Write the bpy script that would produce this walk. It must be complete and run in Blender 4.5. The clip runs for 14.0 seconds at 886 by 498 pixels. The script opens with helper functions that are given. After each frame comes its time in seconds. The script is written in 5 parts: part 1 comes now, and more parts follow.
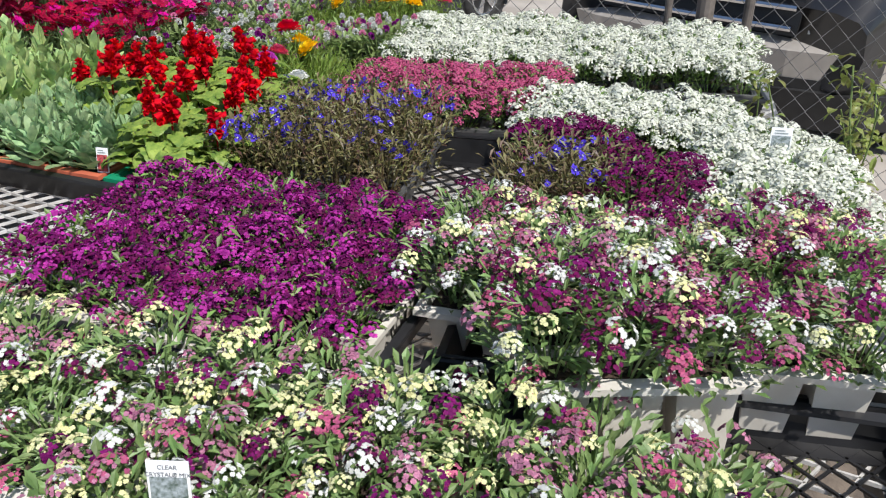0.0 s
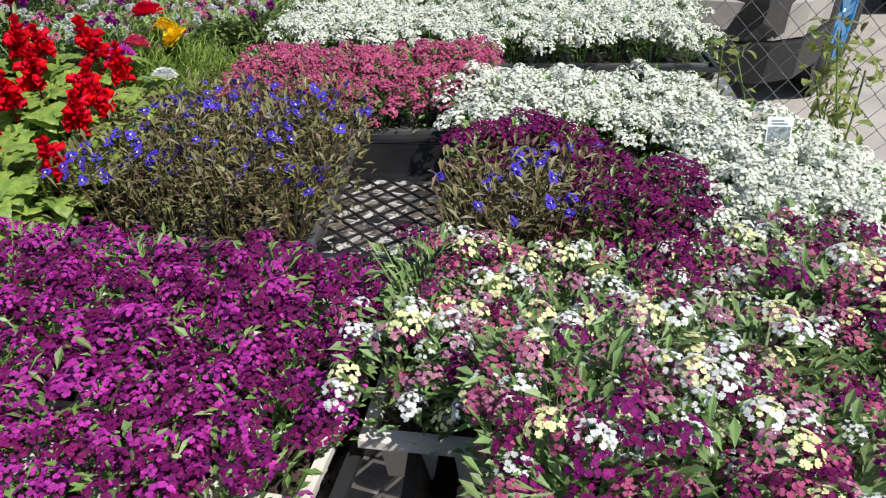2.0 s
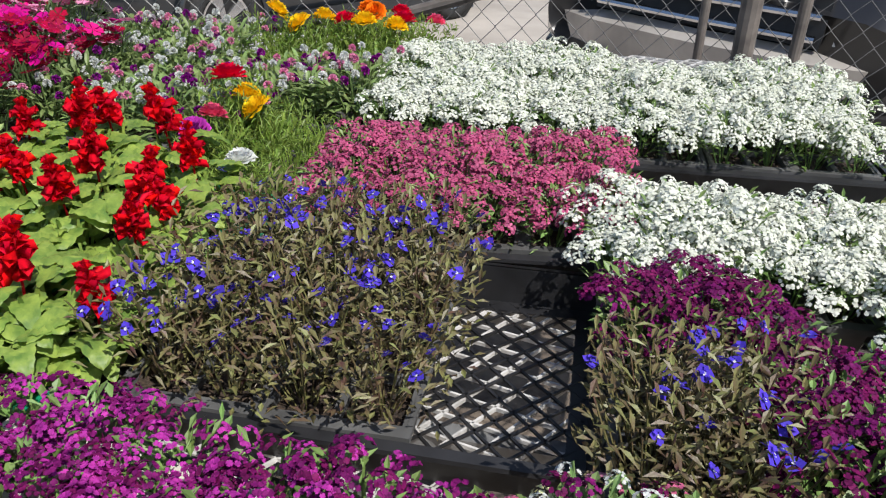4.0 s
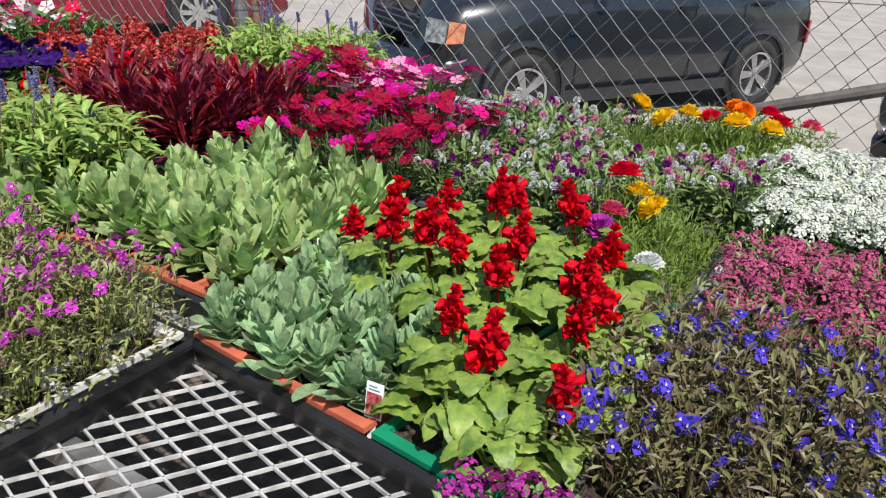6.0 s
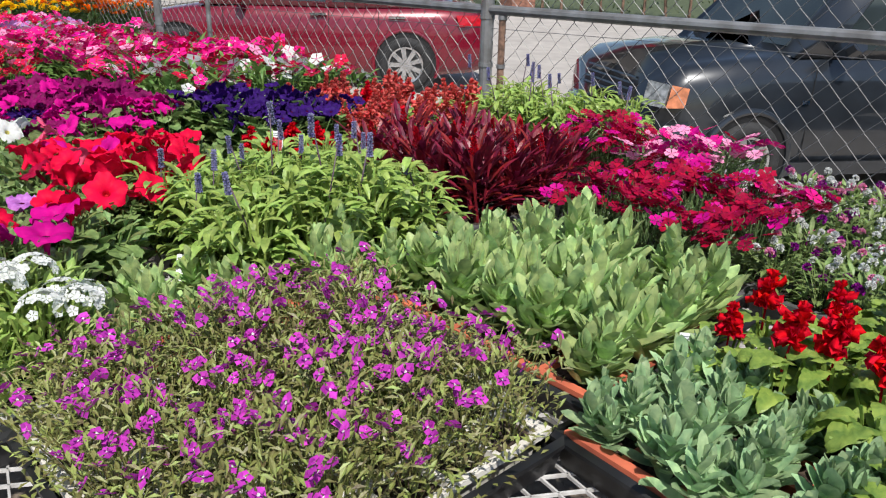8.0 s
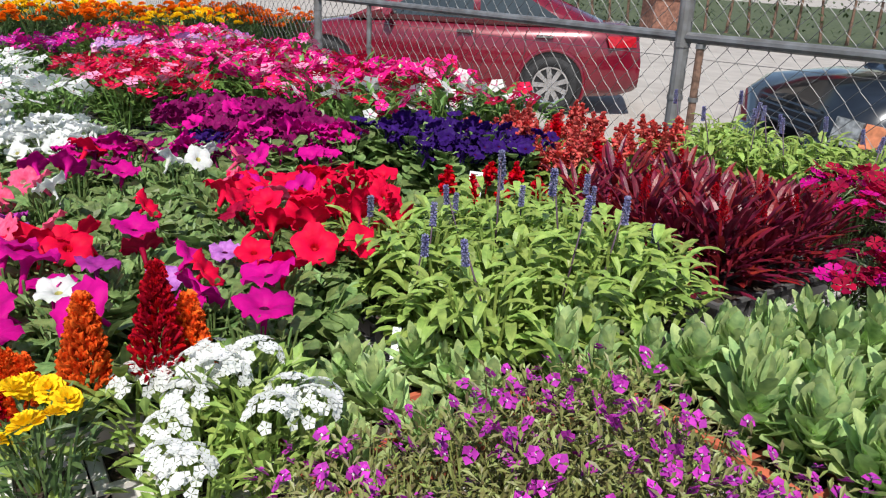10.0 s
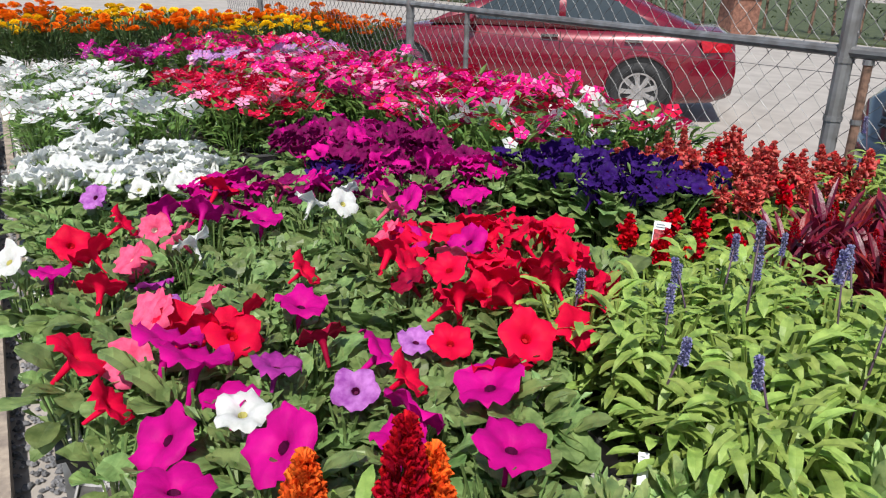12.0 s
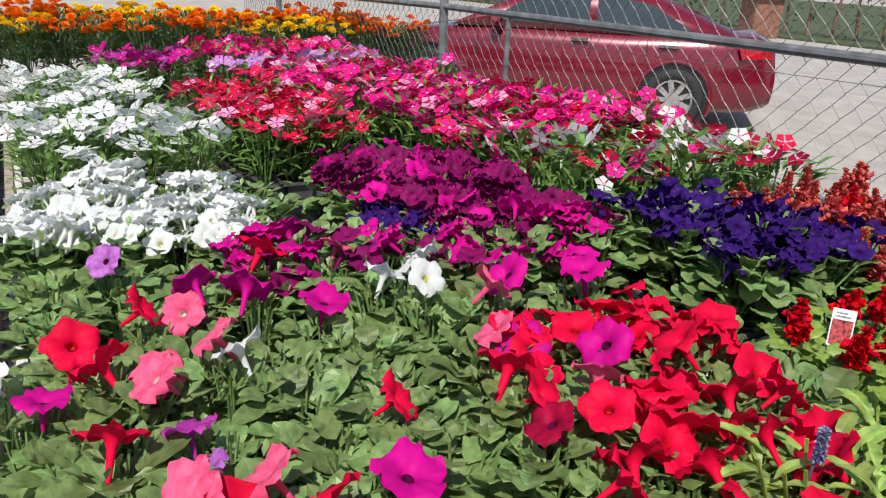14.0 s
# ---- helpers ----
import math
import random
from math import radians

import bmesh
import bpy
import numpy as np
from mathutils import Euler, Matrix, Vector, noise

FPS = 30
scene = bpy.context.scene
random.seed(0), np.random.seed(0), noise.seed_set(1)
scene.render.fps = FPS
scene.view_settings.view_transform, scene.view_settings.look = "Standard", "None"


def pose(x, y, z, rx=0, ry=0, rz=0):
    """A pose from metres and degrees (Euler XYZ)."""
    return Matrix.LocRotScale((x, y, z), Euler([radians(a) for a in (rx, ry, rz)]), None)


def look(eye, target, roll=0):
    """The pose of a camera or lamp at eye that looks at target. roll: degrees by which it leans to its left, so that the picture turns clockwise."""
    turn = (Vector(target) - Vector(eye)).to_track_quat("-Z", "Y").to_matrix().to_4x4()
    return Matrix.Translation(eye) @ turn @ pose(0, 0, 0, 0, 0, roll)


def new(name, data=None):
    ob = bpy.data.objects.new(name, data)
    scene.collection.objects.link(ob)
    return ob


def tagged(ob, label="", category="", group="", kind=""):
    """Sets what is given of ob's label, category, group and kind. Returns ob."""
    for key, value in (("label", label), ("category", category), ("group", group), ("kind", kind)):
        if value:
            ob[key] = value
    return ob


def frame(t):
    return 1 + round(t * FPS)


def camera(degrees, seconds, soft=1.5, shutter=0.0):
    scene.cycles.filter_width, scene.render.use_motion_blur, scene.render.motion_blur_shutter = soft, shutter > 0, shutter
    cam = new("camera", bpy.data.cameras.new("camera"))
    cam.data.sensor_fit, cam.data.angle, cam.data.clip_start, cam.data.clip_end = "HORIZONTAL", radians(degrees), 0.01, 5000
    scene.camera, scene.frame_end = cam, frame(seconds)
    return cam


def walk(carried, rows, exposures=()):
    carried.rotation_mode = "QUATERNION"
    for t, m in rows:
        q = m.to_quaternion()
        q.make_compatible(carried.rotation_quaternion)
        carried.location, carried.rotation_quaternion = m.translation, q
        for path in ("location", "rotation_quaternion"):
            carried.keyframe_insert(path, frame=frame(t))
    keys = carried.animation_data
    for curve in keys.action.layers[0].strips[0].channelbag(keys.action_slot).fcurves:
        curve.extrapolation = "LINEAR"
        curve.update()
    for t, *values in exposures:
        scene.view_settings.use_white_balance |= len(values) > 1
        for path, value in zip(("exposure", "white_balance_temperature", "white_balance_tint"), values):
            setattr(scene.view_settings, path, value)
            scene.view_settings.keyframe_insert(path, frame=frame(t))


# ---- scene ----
cam = camera(61.8, 14.0, 1.2)
PATH = [
    (0, (0.161, 0.67, 1.387), (-0.077, 2.425, 0.458), -0.5),
    (0.5, (0.167, 0.728, 1.376), (-0.068, 2.478, 0.436), -1.2),
    (1, (0.15, 0.804, 1.366), (-0.034, 2.546, 0.401), -1.8),
    (1.5, (0.111, 0.894, 1.363), (0.023, 2.627, 0.369), -2.1),
    (2, (0.093, 0.965, 1.363), (0.112, 2.681, 0.334), -1.5),
    (2.2, (0.088, 0.988, 1.36), (0.141, 2.699, 0.325), -1.3),
    (4.3, (-0.029, 1.254, 1.391), (-0.24, 3.001, 0.442), 1.0),
    (4.5, (-0.056, 1.253, 1.393), (-0.331, 2.998, 0.456), 1.1),
    (5, (-0.124, 1.256, 1.402), (-0.569, 2.986, 0.502), 0.6),
    (5.5, (-0.183, 1.239, 1.417), (-0.786, 2.941, 0.556), 0.5),
    (6, (-0.253, 1.216, 1.432), (-0.999, 2.883, 0.617), 0.5),
    (6.5, (-0.325, 1.191, 1.438), (-1.199, 2.817, 0.669), 0.4),
    (7, (-0.403, 1.166, 1.453), (-1.381, 2.748, 0.718), 0.5),
    (7.5, (-0.506, 1.155, 1.445), (-1.569, 2.696, 0.741), 0.8),
    (8, (-0.591, 1.156, 1.435), (-1.717, 2.657, 0.744), 1.2),
    (8.5, (-0.663, 1.155, 1.435), (-1.849, 2.61, 0.744), 1.7),
    (8.7, (-0.705, 1.163, 1.433), (-1.915, 2.6, 0.747), 1.9),
    (10.8, (-1.066, 1.202, 1.464), (-2.487, 2.446, 0.806), 1.7),
    (11, (-1.104, 1.196, 1.466), (-2.535, 2.43, 0.809), 1.5),
    (11.5, (-1.2, 1.194, 1.475), (-2.648, 2.403, 0.811), 1.5),
    (12, (-1.296, 1.193, 1.481), (-2.758, 2.382, 0.812), 1.7),
    (12.5, (-1.374, 1.193, 1.486), (-2.847, 2.367, 0.815), 1.9),
    (13, (-1.478, 1.229, 1.483), (-2.957, 2.394, 0.809), 2.1),
    (13.5, (-1.608, 1.267, 1.493), (-3.087, 2.432, 0.818), 2.2),
    (14, (-1.706, 1.298, 1.493), (-3.178, 2.473, 0.82), 2.4),
]
walk(cam, [(t, look(eye, target, roll)) for t, eye, target, roll in PATH], [(0.0, 0.38), (8.5, 0.40), (14.0, 0.30)])

# ---- sky and sun ----
world = bpy.data.worlds.new("sky")
scene.world = world
world.use_nodes = True
wn = world.node_tree.nodes
sky = wn.new("ShaderNodeTexSky")
sky.sky_type = "NISHITA"
sky.sun_disc = False
SUN = Vector((0.42, -0.42, 0.80)).normalized()
sky.sun_elevation = math.asin(SUN.z)
sky.sun_rotation = math.atan2(SUN.x, SUN.y)
world.node_tree.links.new(sky.outputs[0], wn["Background"].inputs[0])
wn["Background"].inputs[1].default_value = 0.10
lamp = bpy.data.lights.new("sun", "SUN")
lamp.energy, lamp.angle, lamp.color = 4.2, radians(0.53), (1.0, 0.965, 0.91)
new("sun", lamp).matrix_world = look(SUN * 30, (0, 0, 0))


# ---- materials ----
def mat(name, color, rough=0.6, metal=0.0, vary=0.15, scale=30.0, bump=0.0, bscale=200.0, thin=0.0, island=0.0, color2=None, spec=0.5, coat=0.0, hue_spread=0.05):
    """Principled surface with a noise-driven second tone, grain bump, and optional light passing through thin leaves."""
    m = bpy.data.materials.new(name)
    m.use_nodes = True
    n, l = m.node_tree.nodes, m.node_tree.links
    b = n["Principled BSDF"]
    b.inputs["Roughness"].default_value = rough
    b.inputs["Metallic"].default_value = metal
    b.inputs["Specular IOR Level"].default_value = spec
    b.inputs["Coat Weight"].default_value = coat
    tex = n.new("ShaderNodeTexCoord")
    noi = n.new("ShaderNodeTexNoise")
    noi.inputs["Scale"].default_value, noi.inputs["Detail"].default_value = scale, 6.0
    l.new(tex.outputs["Object"], noi.inputs["Vector"])
    ramp = n.new("ShaderNodeValToRGB")
    c2 = color2 or tuple(c * (1 - 2.2 * vary) for c in color)
    c1 = tuple(min(1.0, c * (1 + vary)) for c in color)
    ramp.color_ramp.elements[0].position, ramp.color_ramp.elements[1].position = 0.32, 0.66
    ramp.color_ramp.elements[0].color, ramp.color_ramp.elements[1].color = (*c2, 1), (*c1, 1)
    l.new(noi.outputs["Fac"], ramp.inputs[0])
    out = ramp.outputs[0]
    if island:
        geo, info = n.new("ShaderNodeNewGeometry"), n.new("ShaderNodeObjectInfo")
        mix = n.new("ShaderNodeMath")
        mix.operation = "MULTIPLY_ADD"
        mix.inputs[1].default_value = 0.75
        l.new(geo.outputs["Random Per Island"], mix.inputs[0])
        half = n.new("ShaderNodeMath")
        half.operation = "MULTIPLY"
        half.inputs[1].default_value = 0.25
        l.new(info.outputs["Random"], half.inputs[0])
        l.new(half.outputs[0], mix.inputs[2])
        rng = n.new("ShaderNodeMapRange")
        rng.inputs[3].default_value, rng.inputs[4].default_value = 1 - island, 1 + island * 0.7
        l.new(mix.outputs[0], rng.inputs[0])
        hsv = n.new("ShaderNodeHueSaturation")
        l.new(rng.outputs[0], hsv.inputs["Value"])
        hue = n.new("ShaderNodeMapRange")
        hue.inputs[3].default_value, hue.inputs[4].default_value = 0.5 - island * hue_spread, 0.5 + island * hue_spread
        l.new(geo.outputs["Random Per Island"], hue.inputs[0])
        l.new(hue.outputs[0], hsv.inputs["Hue"])
        l.new(out, hsv.inputs["Color"])
        out = hsv.outputs[0]
    l.new(out, b.inputs["Base Color"])
    if bump:
        bn = n.new("ShaderNodeTexNoise")
        bn.inputs["Scale"].default_value, bn.inputs["Detail"].default_value = bscale, 4.0
        l.new(tex.outputs["Object"], bn.inputs["Vector"])
        bu = n.new("ShaderNodeBump")
        bu.inputs["Strength"].default_value, bu.inputs["Distance"].default_value = bump, 0.004
        l.new(bn.outputs["Fac"], bu.inputs["Height"])
        l.new(bu.outputs[0], b.inputs["Normal"])
    if thin:
        tr, mx = n.new("ShaderNodeBsdfTranslucent"), n.new("ShaderNodeMixShader")
        l.new(out, tr.inputs["Color"])
        mx.inputs[0].default_value = thin
        l.new(b.outputs[0], mx.inputs[1])
        l.new(tr.outputs[0], mx.inputs[2])
        l.new(mx.outputs[0], n["Material Output"].inputs["Surface"])
    return m


def leafy(name, color, color2=None, rough=0.45, island=0.3, scale=60):
    return mat(name, color, rough, 0, 0.15, scale, 0.15, 300, 0.3, island, color2)


def petal(name, color, color2=None, island=0.22, thin=0.25, scale=70):
    return mat(name, color, 0.6, 0, 0.10, scale, 0.12, 350, thin, island, color2, spec=0.12, hue_spread=0.015)


M_ALY_LEAF = leafy("alyssum leaf", (0.21, 0.33, 0.09), (0.11, 0.19, 0.05))
M_MIX_LEAF = leafy("candytuft leaf", (0.21, 0.31, 0.11), (0.12, 0.20, 0.06))
M_PET_LEAF = leafy("petunia leaf", (0.24, 0.34, 0.115), (0.12, 0.20, 0.06), island=.45)
M_STONE_LEAF = leafy("grey green leaf", (0.50, 0.62, 0.25), (0.25, 0.39, 0.16), 0.42, 0.4)
M_STONE_BLUE = leafy("blue green leaf", (0.40, 0.54, 0.28), (0.20, 0.34, 0.18), 0.42, 0.4)
M_SALV_LEAF = leafy("salvia leaf", (0.32, 0.41, 0.08), (0.13, 0.23, 0.045), island=0.5)
M_BSALV_LEAF = leafy("blue salvia leaf", (0.35, 0.46, 0.11), (0.19, 0.29, 0.06))
M_LOB_LEAF = leafy("bronze lobelia leaf", (0.20, 0.21, 0.07), (0.14, 0.07, 0.055), island=0.5)
M_LOBM_LEAF = leafy("green lobelia leaf", (0.29, 0.35, 0.09), (0.19, 0.15, 0.07), island=0.5)
M_VINCA_LEAF = leafy("vinca leaf", (0.17, 0.29, 0.07), (0.09, 0.17, 0.04), 0.35)
M_DIAN_LEAF = leafy("dianthus leaf", (0.14, 0.22, 0.08))
M_CELO_LEAF = leafy("dark red celosia leaf", (0.26, 0.014, 0.035), (0.11, 0.01, 0.022), 0.38, 0.45)
M_PORT_LEAF = leafy("needle leaf", (0.27, 0.38, 0.07), (0.14, 0.22, 0.04))
M_MARI_LEAF = leafy("marigold leaf", (0.10, 0.17, 0.05), (0.05, 0.09, 0.03))
M_GOM_LEAF = leafy("gomphrena leaf", (0.22, 0.31, 0.10))
M_VINE_LEAF = leafy("vine leaf", (0.23, 0.30, 0.06), (0.16, 0.15, 0.05))
M_STEM = leafy("stem", (0.18, 0.25, 0.08))
M_DARKSTEM = mat("purple stem", (0.10, 0.06, 0.09), 0.5)
PET = dict(
    white=petal("white petal", (0.80, 0.80, 0.79), (0.70, 0.72, 0.68), 0.08, .4),
    snow=petal("alyssum white petal", (0.75, 0.76, 0.70), (0.64, 0.67, 0.55), 0.14),
    cream=petal("cream petal", (0.78, 0.76, 0.36), (0.66, 0.68, 0.44), 0.3),
    purple=petal("deep purple petal", (0.21, 0.012, 0.14), (0.12, 0.006, 0.085), 0.5),
    violet=petal("bright violet petal", (0.48, 0.045, 0.36), (0.30, 0.02, 0.23), 0.45),
    plum=petal("dark plum petal", (0.19, 0.010, 0.10), (0.10, 0.006, 0.06), 0.55),
    candy=petal("candytuft pink petal", (0.54, 0.24, 0.36), (0.36, 0.13, 0.22), 0.45),
    pink=petal("dusty pink petal", (0.52, 0.13, 0.25), (0.38, 0.07, 0.16), 0.4),
    rosewine=petal("wine rose petal", (0.56, 0.12, 0.25), (0.38, 0.055, 0.15), 0.45),
    blue=petal("lobelia blue petal", (0.10, 0.06, 0.62), (0.07, 0.04, 0.45), 0.25),
    orchid=petal("orchid pink petal", (0.58, 0.06, 0.50), (0.36, 0.025, 0.30), 0.4),
    red=petal("scarlet petal", (0.74, 0.004, 0.020), (0.52, 0.002, 0.014), 0.3),
    petred=petal("red petunia petal", (0.78, 0.003, 0.055), (0.60, 0.002, 0.035), 0.2, scale=25),
    salmon=petal("salmon petal", (0.80, 0.13, 0.25), (0.68, 0.06, 0.16), 0.2),
    magenta=petal("magenta petal", (0.62, 0.004, 0.25), (0.42, 0.002, 0.18), 0.25, scale=25),
    plumpet=petal("velvet purple petal", (0.25, 0.004, 0.105), (0.13, 0.003, 0.06), 0.35, scale=25),
    lilac=petal("lilac petal", (0.52, 0.20, 0.56), (0.30, 0.06, 0.34), 0.25),
    indigo=petal("indigo petal", (0.038, 0.008, 0.14), (0.022, 0.005, 0.08), 0.4),
    crimson=petal("crimson petal", (0.40, 0.003, 0.045), (0.22, 0.002, 0.024), 0.4),
    hotpink=petal("hot pink petal", (0.82, 0.015, 0.26), (0.64, 0.008, 0.16), 0.3),
    palepink=petal("pale pink petal", (0.80, 0.33, 0.52), (0.70, 0.20, 0.38), 0.2),
    vred=petal("vinca red petal", (0.70, 0.010, 0.07), (0.50, 0.006, 0.04), 0.3),
    lavender=petal("lavender petal", (0.55, 0.28, 0.58), (0.42, 0.18, 0.46), 0.25),
    orange=petal("orange petal", (0.88, 0.24, 0.008), (0.70, 0.13, 0.006), 0.2),
    yellow=petal("yellow petal", (0.90, 0.66, 0.015), (0.86, 0.52, 0.012), 0.15),
    flame=petal("flame orange plume", (0.95, 0.20, 0.03), (0.85, 0.09, 0.015), 0.3),
    plumered=petal("crimson plume", (0.60, 0.006, 0.025), (0.40, 0.004, 0.015), 0.3),
    faded=petal("faded salvia bract", (0.70, 0.20, 0.16), (0.60, 0.012, 0.03), 0.4),
    spike=petal("blue grey spike bud", (0.24, 0.23, 0.48), (0.36, 0.36, 0.48), 0.35),
    globe=petal("gomphrena purple", (0.32, 0.012, 0.30), (0.20, 0.01, 0.20), 0.3),
    eye=petal("dark throat", (0.10, 0.005, 0.05), None, 0.1),
    yeye=petal("yellow throat", (0.62, 0.58, 0.20), None, 0.1),
    weye=petal("pale throat", (0.70, 0.50, 0.45), None, 0.1),
)
M_BLACK = mat("black plastic flat", (0.018, 0.018, 0.02), 0.42, 0, 0.3, 12, 0.1, 60)
M_WPACK = mat("white plastic pack", (0.68, 0.66, 0.62), 0.5, 0, 0.06, 9, 0.05, 90, color2=(0.52, 0.48, 0.42))
M_OPACK = mat("terracotta plastic pack", (0.55, 0.14, 0.075), 0.5, 0, 0.12, 15, color2=(0.40, 0.10, 0.06))
M_GPACK = mat("green plastic pack", (0.01, 0.26, 0.13), 0.4, 0, 0.1, 10)
M_DPACK = mat("dark grey plastic pack", (0.10, 0.10, 0.10), 0.5, 0, 0.2, 12)
M_SOIL = mat("potting soil", (0.05, 0.033, 0.022), 0.95, 0, 0.5, 180, 0.9, 250)
M_MESH = mat("weathered galvanised steel", (0.54, 0.53, 0.52), 0.55, 0.1, 0.2, 40, 0.2, 200, color2=(0.38, 0.37, 0.355))
M_PIPE = mat("galvanised pipe", (0.22, 0.225, 0.23), 0.45, 0.4, 0.15, 14, 0.15, 120, color2=(0.14, 0.135, 0.13))
M_GATE = mat("dull brown gate pipe", (0.15, 0.13, 0.115), 0.6, 0.2, 0.2, 20, 0.2, 120, color2=(0.09, 0.078, 0.07))
M_WIRE = mat("fence wire", (0.15, 0.15, 0.15), 0.5, 0.35, 0.2, 30)
M_RUST = mat("rusty pipe", (0.22, 0.13, 0.09), 0.75, 0.2, 0.3, 40, 0.3)
M_WOOD = mat("grey weathered timber", (0.34, 0.28, 0.22), 0.85, 0, 0.15, 25, 0.5, 60, color2=(0.22, 0.18, 0.15))
M_CONC = mat("sunlit concrete", (0.38, 0.345, 0.31), 0.9, 0, 0.06, 2.5, 0.35, 90, color2=(0.31, 0.28, 0.25))
M_PATH = mat("pale path", (0.42, 0.36, 0.30), 0.9, 0, 0.1, 6, 0.3, 120)
M_GROUND = mat("bare brown earth", (0.15, 0.118, 0.09), 0.95, 0, 0.2, 14, 0.7, 120, color2=(0.07, 0.055, 0.045))
M_STONE = mat("grey gravel", (0.22, 0.22, 0.23), 0.85, 0, 0.25, 60, 0.4, 300, island=0.5)
M_GRASS = mat("grassy bank", (0.065, 0.08, 0.03), 0.9, 0, 0.3, 5, 0.8, 60, color2=(0.03, 0.042, 0.018))
M_BUSH = leafy("hedge leaf", (0.07, 0.10, 0.035), (0.03, 0.05, 0.02))
M_TAG = mat("white plastic tag", (0.80, 0.82, 0.84), 0.4, 0, 0.04, 20)
M_TAGINK = mat("tag ink", (0.12, 0.13, 0.16), 0.6)
M_TAGRED = mat("tag picture red", (0.45, 0.07, 0.08), 0.5, 0, 0.5, 160)
M_TAGGREY = mat("tag picture grey", (0.22, 0.25, 0.27), 0.5, 0, 0.6, 260, color2=(0.05, 0.08, 0.06))


# ---- mesh tools ----
class Shape:
    """Collects vertices and faces with a material slot for each face."""

    def __init__(self):
        self.v, self.f, self.m = [], [], []

    def add(self, verts, faces, slot=0):
        k = len(self.v)
        self.v.extend(verts)
        self.f.extend([tuple(i + k for i in f) for f in faces])
        self.m.extend([slot] * len(faces))

    def put(self, verts, faces, m, slot=0):
        self.add([tuple(m @ Vector(p)) for p in verts], faces, slot)

    def mesh(self, name, mats, smooth=False):
        me = bpy.data.meshes.new(name)
        me.from_pydata(self.v, [], self.f)
        for mt in (mats if isinstance(mats, (list, tuple)) else [mats]):
            me.materials.append(mt)
        me.polygons.foreach_set("material_index", self.m)
        if smooth:
            me.polygons.foreach_set("use_smooth", [True] * len(self.f))
        me.update()
        return me


def box(s, x0, y0, z0, x1, y1, z1, slot=0, m=None):
    vs = [(x, y, z) for z in (z0, z1) for y in (y0, y1) for x in (x0, x1)]
    fs = [(0, 2, 3, 1), (4, 5, 7, 6), (0, 1, 5, 4), (2, 6, 7, 3), (0, 4, 6, 2), (1, 3, 7, 5)]
    s.put(vs, fs, m or Matrix(), slot)


def tube(s, pts, rad, n=8, slot=0, cap=True):
    """A round bar along points; rad is one radius or one for each point."""
    pts = [Vector(p) for p in pts]
    rads = rad if isinstance(rad, (list, tuple)) else [rad] * len(pts)
    vs, fs = [], []
    for i, p in enumerate(pts):
        d = (pts[min(i + 1, len(pts) - 1)] - pts[max(i - 1, 0)]).normalized()
        a = d.orthogonal().normalized() if i == 0 else (a - a.dot(d) * d).normalized()
        b = d.cross(a)
        vs += [tuple(p + (a * math.cos(2 * math.pi * k / n) + b * math.sin(2 * math.pi * k / n)) * rads[i]) for k in range(n)]
    for i in range(len(pts) - 1):
        fs += [(i * n + k, i * n + (k + 1) % n, (i + 1) * n + (k + 1) % n, (i + 1) * n + k) for k in range(n)]
    if cap:
        fs += [tuple(range(n))[::-1], tuple(range((len(pts) - 1) * n, len(pts) * n))]
    s.add(vs, fs, slot)


def lathe(s, prof, m, n=24, slot=0):
    """Turns a profile of (radius, height) round the local z axis."""
    vs = [(r * math.cos(2 * math.pi * k / n), r * math.sin(2 * math.pi * k / n), z) for r, z in prof for k in range(n)]
    fs = [(i * n + k, i * n + (k + 1) % n, (i + 1) * n + (k + 1) % n, (i + 1) * n + k) for i in range(len(prof) - 1) for k in range(n)]
    s.put(vs, fs, m, slot)


def part(name, data, material, parent, label=""):
    """Links a mesh or a Shape as one object under a thing or a part."""
    me = data.mesh(name, material) if isinstance(data, Shape) else data
    ob = new(name, me)
    ob.parent = parent
    if label:
        ob["label"] = label
    return ob


def thing(name, data, material, label, category, group="", kind="", m=None):
    me = data.mesh(name, material) if isinstance(data, Shape) else data
    ob = tagged(new(name, me), label, category, group, kind)
    if m is not None:
        ob.matrix_world = m
    return ob


def aim(p, d, roll=0.0, scale=1.0):
    """Pose at p with local z along d, turned about it by roll radians."""
    return Matrix.Translation(p) @ Vector(d).to_track_quat("Z", "Y").to_matrix().to_4x4() @ Matrix.Rotation(roll, 4, "Z") @ Matrix.Scale(scale, 4)


